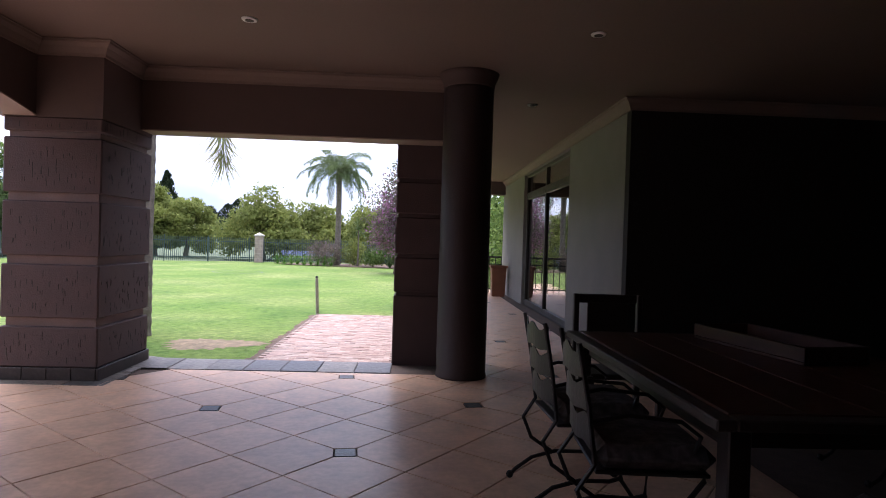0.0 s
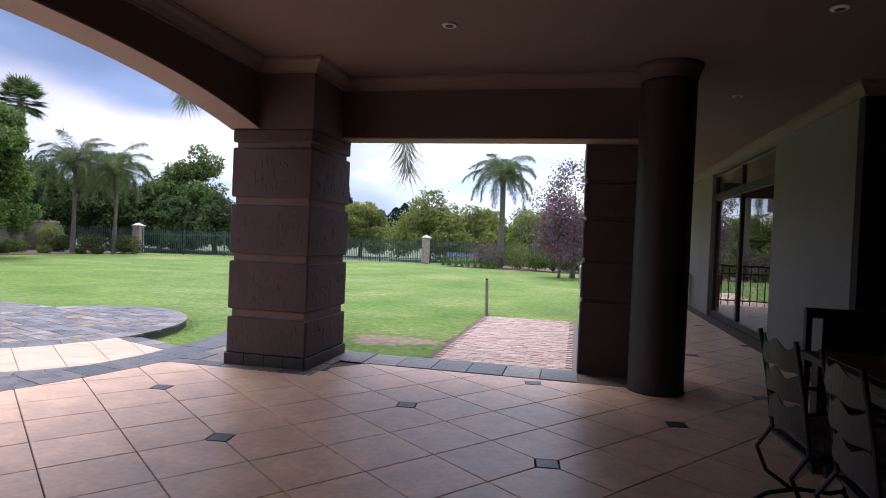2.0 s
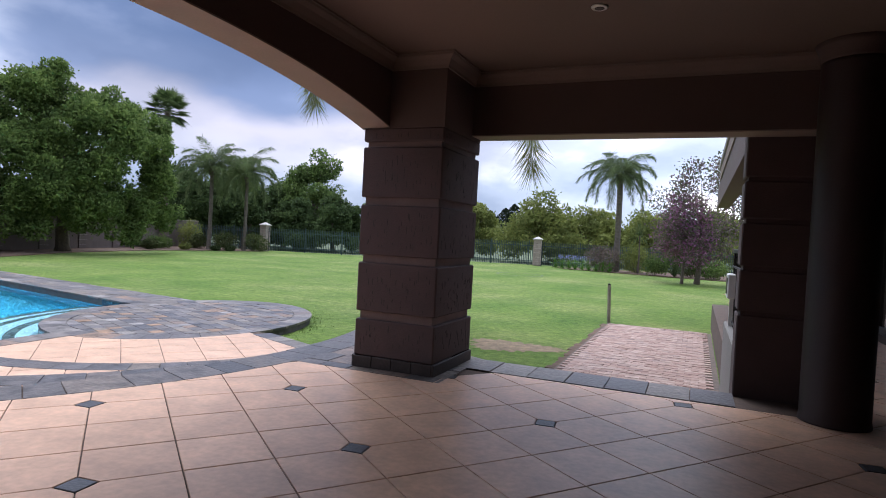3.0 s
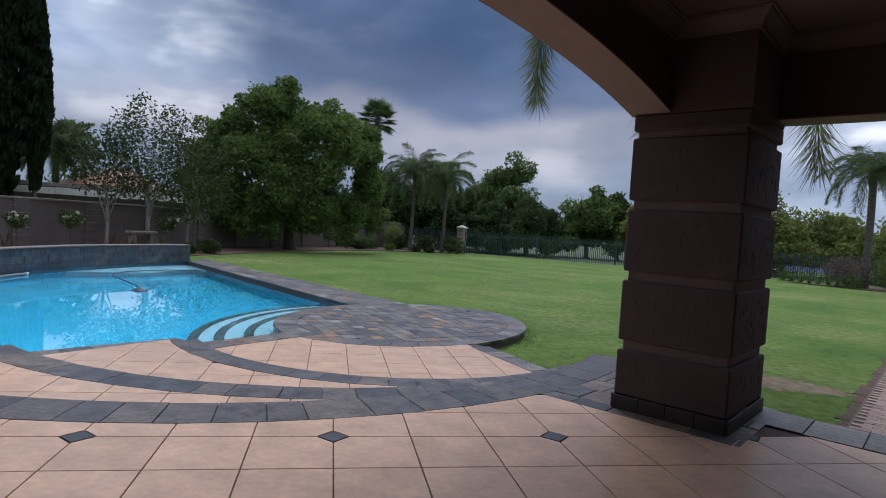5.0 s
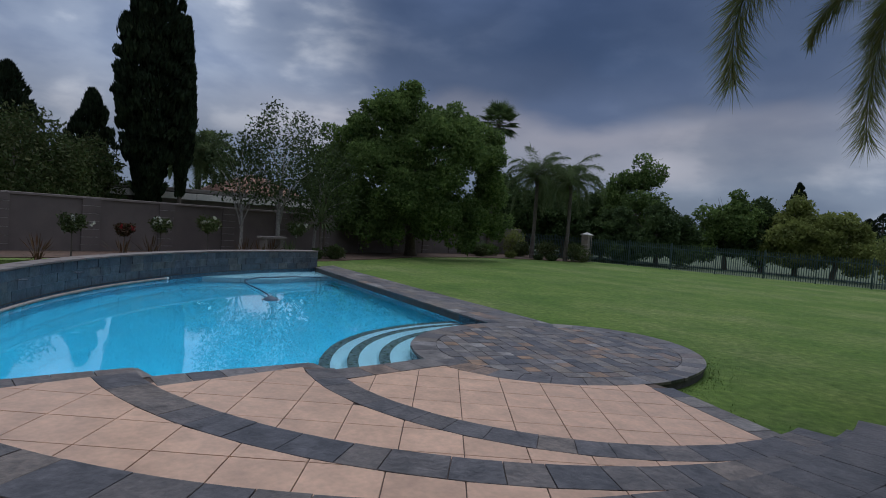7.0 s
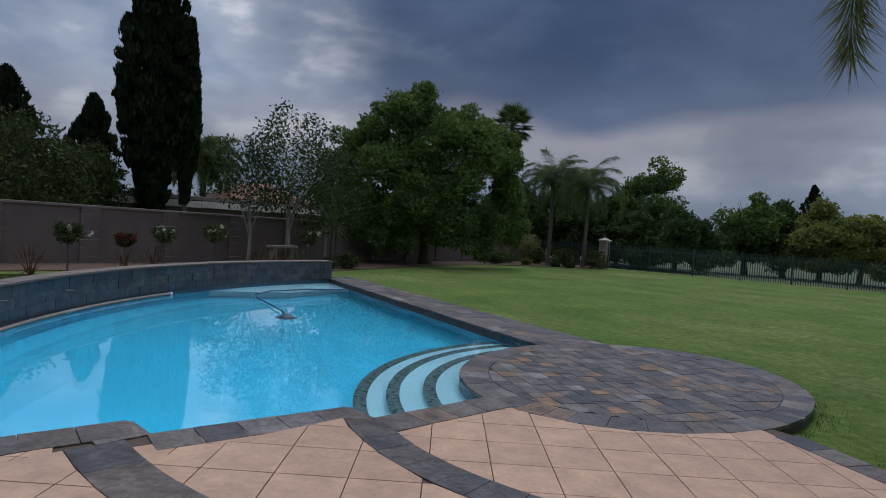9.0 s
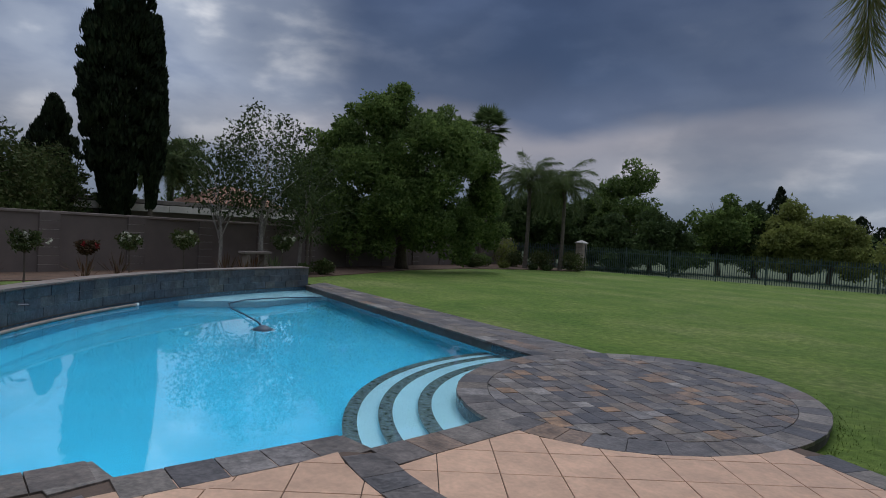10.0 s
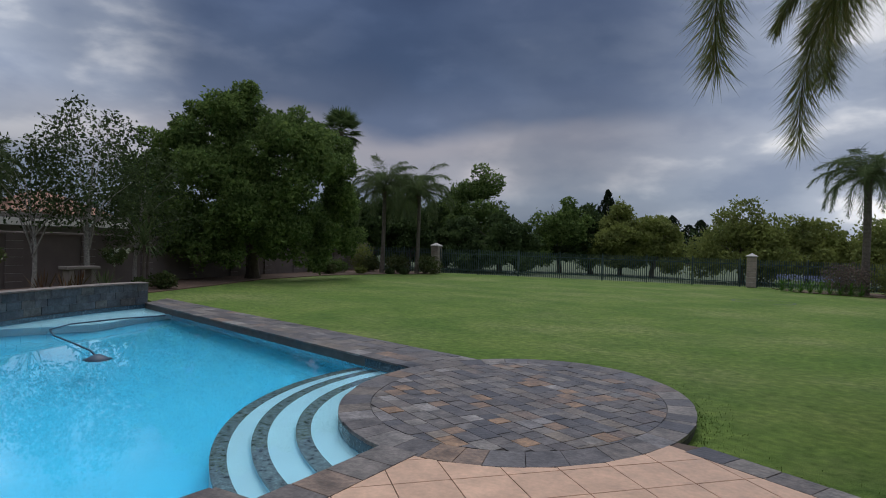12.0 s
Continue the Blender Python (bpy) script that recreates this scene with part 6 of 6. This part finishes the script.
lay_tiles(step_lo, -0.30, [outside(E3, B3), within(E2, 0.02), side_of((-7.72, 1.0), (-7.72, -2.0)), side_of((-3.05, 3.0), (-5.15, 4.1))], (0.05, 0.21), False, (-8.3, -2.7, -2.0, 3.6))
lay_tiles(terrace, TERRACE, [outside(E2, B2), within(E1, 0.0), side_of((-7.70, -6.0), (-7.72, -1.0)), side_of((-8.70, -1.0), (-8.80, -6.0))], (0.2, 0.1), False, (-9.0, -7.5, -5, -0.9))
lay_tiles(terrace, TERRACE, [side_of((-7.74, -2.0), (-7.74, 1.0)), within(E2, 0.02), outside(E3, B3), side_of((-8.2, 0.6), (-8.38, -0.9))], (0.2, 0.1), False, (-8.4, -7.5, -1.4, 0.9))
lay_tiles(terrace, TERRACE, [within(E3, 0.02), oval_limit(DISC_R), side_of((-7.46, 2.7), (-7.50, 0.7)), side_of((-3.05, 2.95), (-5.15, 4.05))], (0.2, 0.1), False, (-8.0, -3.2, 0.4, 4.4))


def band(parent, circle, width, a0, a1, z, length, seed, thick=0.045):
    """A curved run of slates with an uneven nosing."""
    r = random.Random(seed)
    c, rad = circle
    a = a0
    while a < a1:
        w = math.degrees(length / rad) * r.uniform(0.7, 1.25)
        s0, s1 = a + 0.035, min(a + w, a1) - 0.035
        a += w
        if s1 - s0 < 0.3:
            continue
        out = arc(c, rad + width - 0.004, s0, s1, 2)
        inn = arc(c, rad - r.uniform(0.004, 0.012), s0, s1, 2)
        bm = bmesh.new()
        prism(bm, ring_poly(out, inn), z - thick, z + r.uniform(0.0, 0.004), 0.003)
        part("slate", bm, m_slateband, parent)


band(floor, E1, B1, -112, 8.0, 0.0, 0.36, 21)
band(step_hi, E2, B2, -93, 0.4, -0.15, 0.34, 22)
band(terrace, E2, B2, -101, -93.2, TERRACE, 0.34, 24)
band(step_lo, E3, B3, -112, -0.8, -0.30, 0.32, 23)


def slate_field(parent, poly_limits, origin, turn, wx, wy, nx, ny, z, seed, thick=0.03, mat=None):
    """Slates in staggered courses, clipped by the limits."""
    r = random.Random(seed)
    c, s = math.cos(turn), math.sin(turn)
    for j in range(ny):
        x = -(j % 2) * wx * 0.5 - r.uniform(0, wx)
        while x < nx * wx:
            w = wx * r.uniform(0.65, 1.3)
            loc = [(x + 0.004, j * wy + 0.004), (x + w - 0.004, j * wy + 0.004), (x + w - 0.004, (j + 1) * wy - 0.004), (x + 0.004, (j + 1) * wy - 0.004)]
            x += w
            got = [(origin[0] + c * u - s * v, origin[1] + s * u + c * v) for u, v in loc]
            for fn in poly_limits:
                got = fn(got)
                if len(got) < 3:
                    break
            if area(got) < 0.006:
                continue
            bm = bmesh.new()
            prism(bm, got, z - thick, z + r.uniform(-0.003, 0.004), 0.003)
            part("slate", bm, mat or m_slate, parent)


# round platform
disc = tagged(empty("floor_platform"), "round platform paved with multicoloured slate beside the pool", "platform", kind="structure")
bm = bmesh.new()
prism(bm, oval(DISC_R - 0.02, 0, 355, 71), LAWN - 0.2, TERRACE - 0.012)
part("bed", bm, m_joint, disc)
a = 0.0
rd = random.Random(31)
while a < 359:
    w = math.degrees(0.34 / DISC_R) * rd.uniform(0.75, 1.25)
    s1 = min(a + w, 360) - 0.12
    bm = bmesh.new()
    prism(bm, ring_poly(oval(DISC_R + rd.uniform(0.0, 0.015), a, s1, 2), oval(DISC_R - 0.33, a, s1, 2)), TERRACE - 0.04, TERRACE + rd.uniform(0, 0.004), 0.003)
    part("slate", bm, m_slate, disc)
    a += w
slate_field(disc, [oval_limit(DISC_R - 0.34, False)], (DISC[0] - 3.3, DISC[1] - 1.9), radians(-28), 0.27, 0.215, 22, 27, TERRACE, 32)

# deck strip between pool and lawn
deck = tagged(empty("floor_deck"), "slate paved strip between the pool and the lawn", "paving", kind="structure")
dp = [POOL_CORNER, (-9.2, 7.15), (-20.95, 9.95), POOL_FAR]
bm = bmesh.new()
prism(bm, dp, LAWN - 0.2, TERRACE - 0.012)
part("bed", bm, m_joint, deck)
dx, dy = POOL_FAR[0] - POOL_CORNER[0], POOL_FAR[1] - POOL_CORNER[1]
slate_field(deck, [side_of(dp[3], dp[0], -0.02), side_of(dp[1], dp[2], -0.01), side_of(dp[2], dp[3]), oval_limit(DISC_R + 0.02)],
            (POOL_CORNER[0] + 1.6 * 0.96, POOL_CORNER[1] - 1.6 * 0.26 - 0.02), math.atan2(dy, dx), 0.42, -0.30, 31, 6, TERRACE, 33)


def coping(parent, pts, width, seed):
    """Slates along the pool's edge, overhanging it a little; the deck lies to the right of the run."""
    r = random.Random(seed)
    for p, q in zip(pts, pts[1:]):
        d = Vector((q[0] - p[0], q[1] - p[1]))
        L = d.length
        d.normalize()
        nrm = Vector((d.y, -d.x))
        k = max(1, round(L / 0.36))
        for i in range(k):
            s0, s1 = L * i / k + 0.004, L * (i + 1) / k - 0.004
            o = 0.03 + r.uniform(-0.008, 0.008)
            quad = [(p[0] + d.x * s - nrm.x * m, p[1] + d.y * s - nrm.y * m) for s, m in ((s0, o), (s1, o), (s1, -width), (s0, -width))]
            bm = bmesh.new()
            prism(bm, quad, TERRACE - 0.045, TERRACE + 0.004 + r.uniform(0, 0.004), 0.003)
            part("slate", bm, m_slate, parent)


cop = tagged(empty("trim_coping"), "slate coping along the angular pool edge", "coping", kind="structure")
coping(cop, POOL_NEAR, 0.38, 41)
# slate edging of the steps and terrace towards the lawn
edge = tagged(empty("trim_edging"), "slate edging between the paving and the lawn", "edging", kind="structure")


def edging(run, z, seed, width=0.3):
    r = random.Random(seed)
    for p, q in zip(run, run[1:]):
        d = Vector((q[0] - p[0], q[1] - p[1]))
        L = d.length
        d.normalize()
        nrm = Vector((d.y, -d.x))
        k = max(1, round(L / 0.36))
        for i in range(k):
            s0, s1 = L * i / k + 0.004, L * (i + 1) / k - 0.004
            quad = [(p[0] + d.x * s + nrm.x * m, p[1] + d.y * s + nrm.y * m) for s, m in ((s0, -0.015), (s1, -0.015), (s1, width), (s0, width))]
            bm = bmesh.new()
            prism(bm, quad, z - 0.045, z + 0.003 + r.uniform(0, 0.004), 0.003)
            part("slate", bm, m_slate, edge)


edging([(-5.15, 4.35), (-3.1, 3.27)], TERRACE, 51)
edging([plan(-0.07, 1.12), plan(2.56, 1.12)], 0.0, 52, 0.50)
slate_field(edge, [outside(E1, B1), side_of((-1.0, 2.06), (-3.05, 3.25)), side_of(plan(-5, -0.12), plan(5, -0.12)), side_of(plan(0.05, -1), plan(0.05, 2))], plan(-2.6, -0.66), radians(-6.5), 0.36, 0.36, 9, 10, 0.003, 53, 0.02)

# brick path
path = tagged(empty("road_path", HOUSE @ pose(0.3, 1.15, LAWN + 0.03)), "clay brick garden path laid in running bond", "path", kind="structure")
bm = bmesh.new()
box(bm, -0.03, 2.28, 0, 8.68, -0.2, -0.012)
part("sand_bed", bm, m_sand, path)
bm = bmesh.new()
box(bm, -0.098, 0.098, -0.047, 0.047, -0.03, 0.0, 0.004)
paver = mesh_of("brick", bm, m_brick)
bm = bmesh.new()
r_e = random.Random(62)
for i in range(44):
    y, w = 0.06 + i * 0.195, r_e.uniform(0.07, 0.15)
    prism(bm, [(-0.035, y), (-0.035, y + 0.2), (-0.035 - w, y + 0.2), (-0.035 - w * r_e.uniform(0.7, 1.1), y)], -0.1, -0.024 + r_e.uniform(0.0, 0.006))
part("soil_edge", bm, m_mulch, path, "strip of bare earth along the paving")
rb = random.Random(61)
bm_rest = bmesh.new()
made = 0
for j in range(86):
    for i in range(12):
        x = 0.1 + i * 0.2 - (j % 2) * 0.1
        y = 8.62 - j * 0.1
        if not 0.05 < x < 2.2:
            continue
        if made < 300:
            ob = piece("brick", paver, path, x, y, rb.uniform(-0.004, 0.004), rb.uniform(-0.02, 0.02))
            made += 1
        else:
            z = rb.uniform(-0.004, 0.004)
            prism(bm_rest, [(x - 0.097, y - 0.046), (x + 0.097, y - 0.046), (x + 0.097, y + 0.046), (x - 0.097, y + 0.046)], z - 0.03, z)
tagged(part("bricks_beyond", bm_rest, m_bricki, path), kind="stuff")
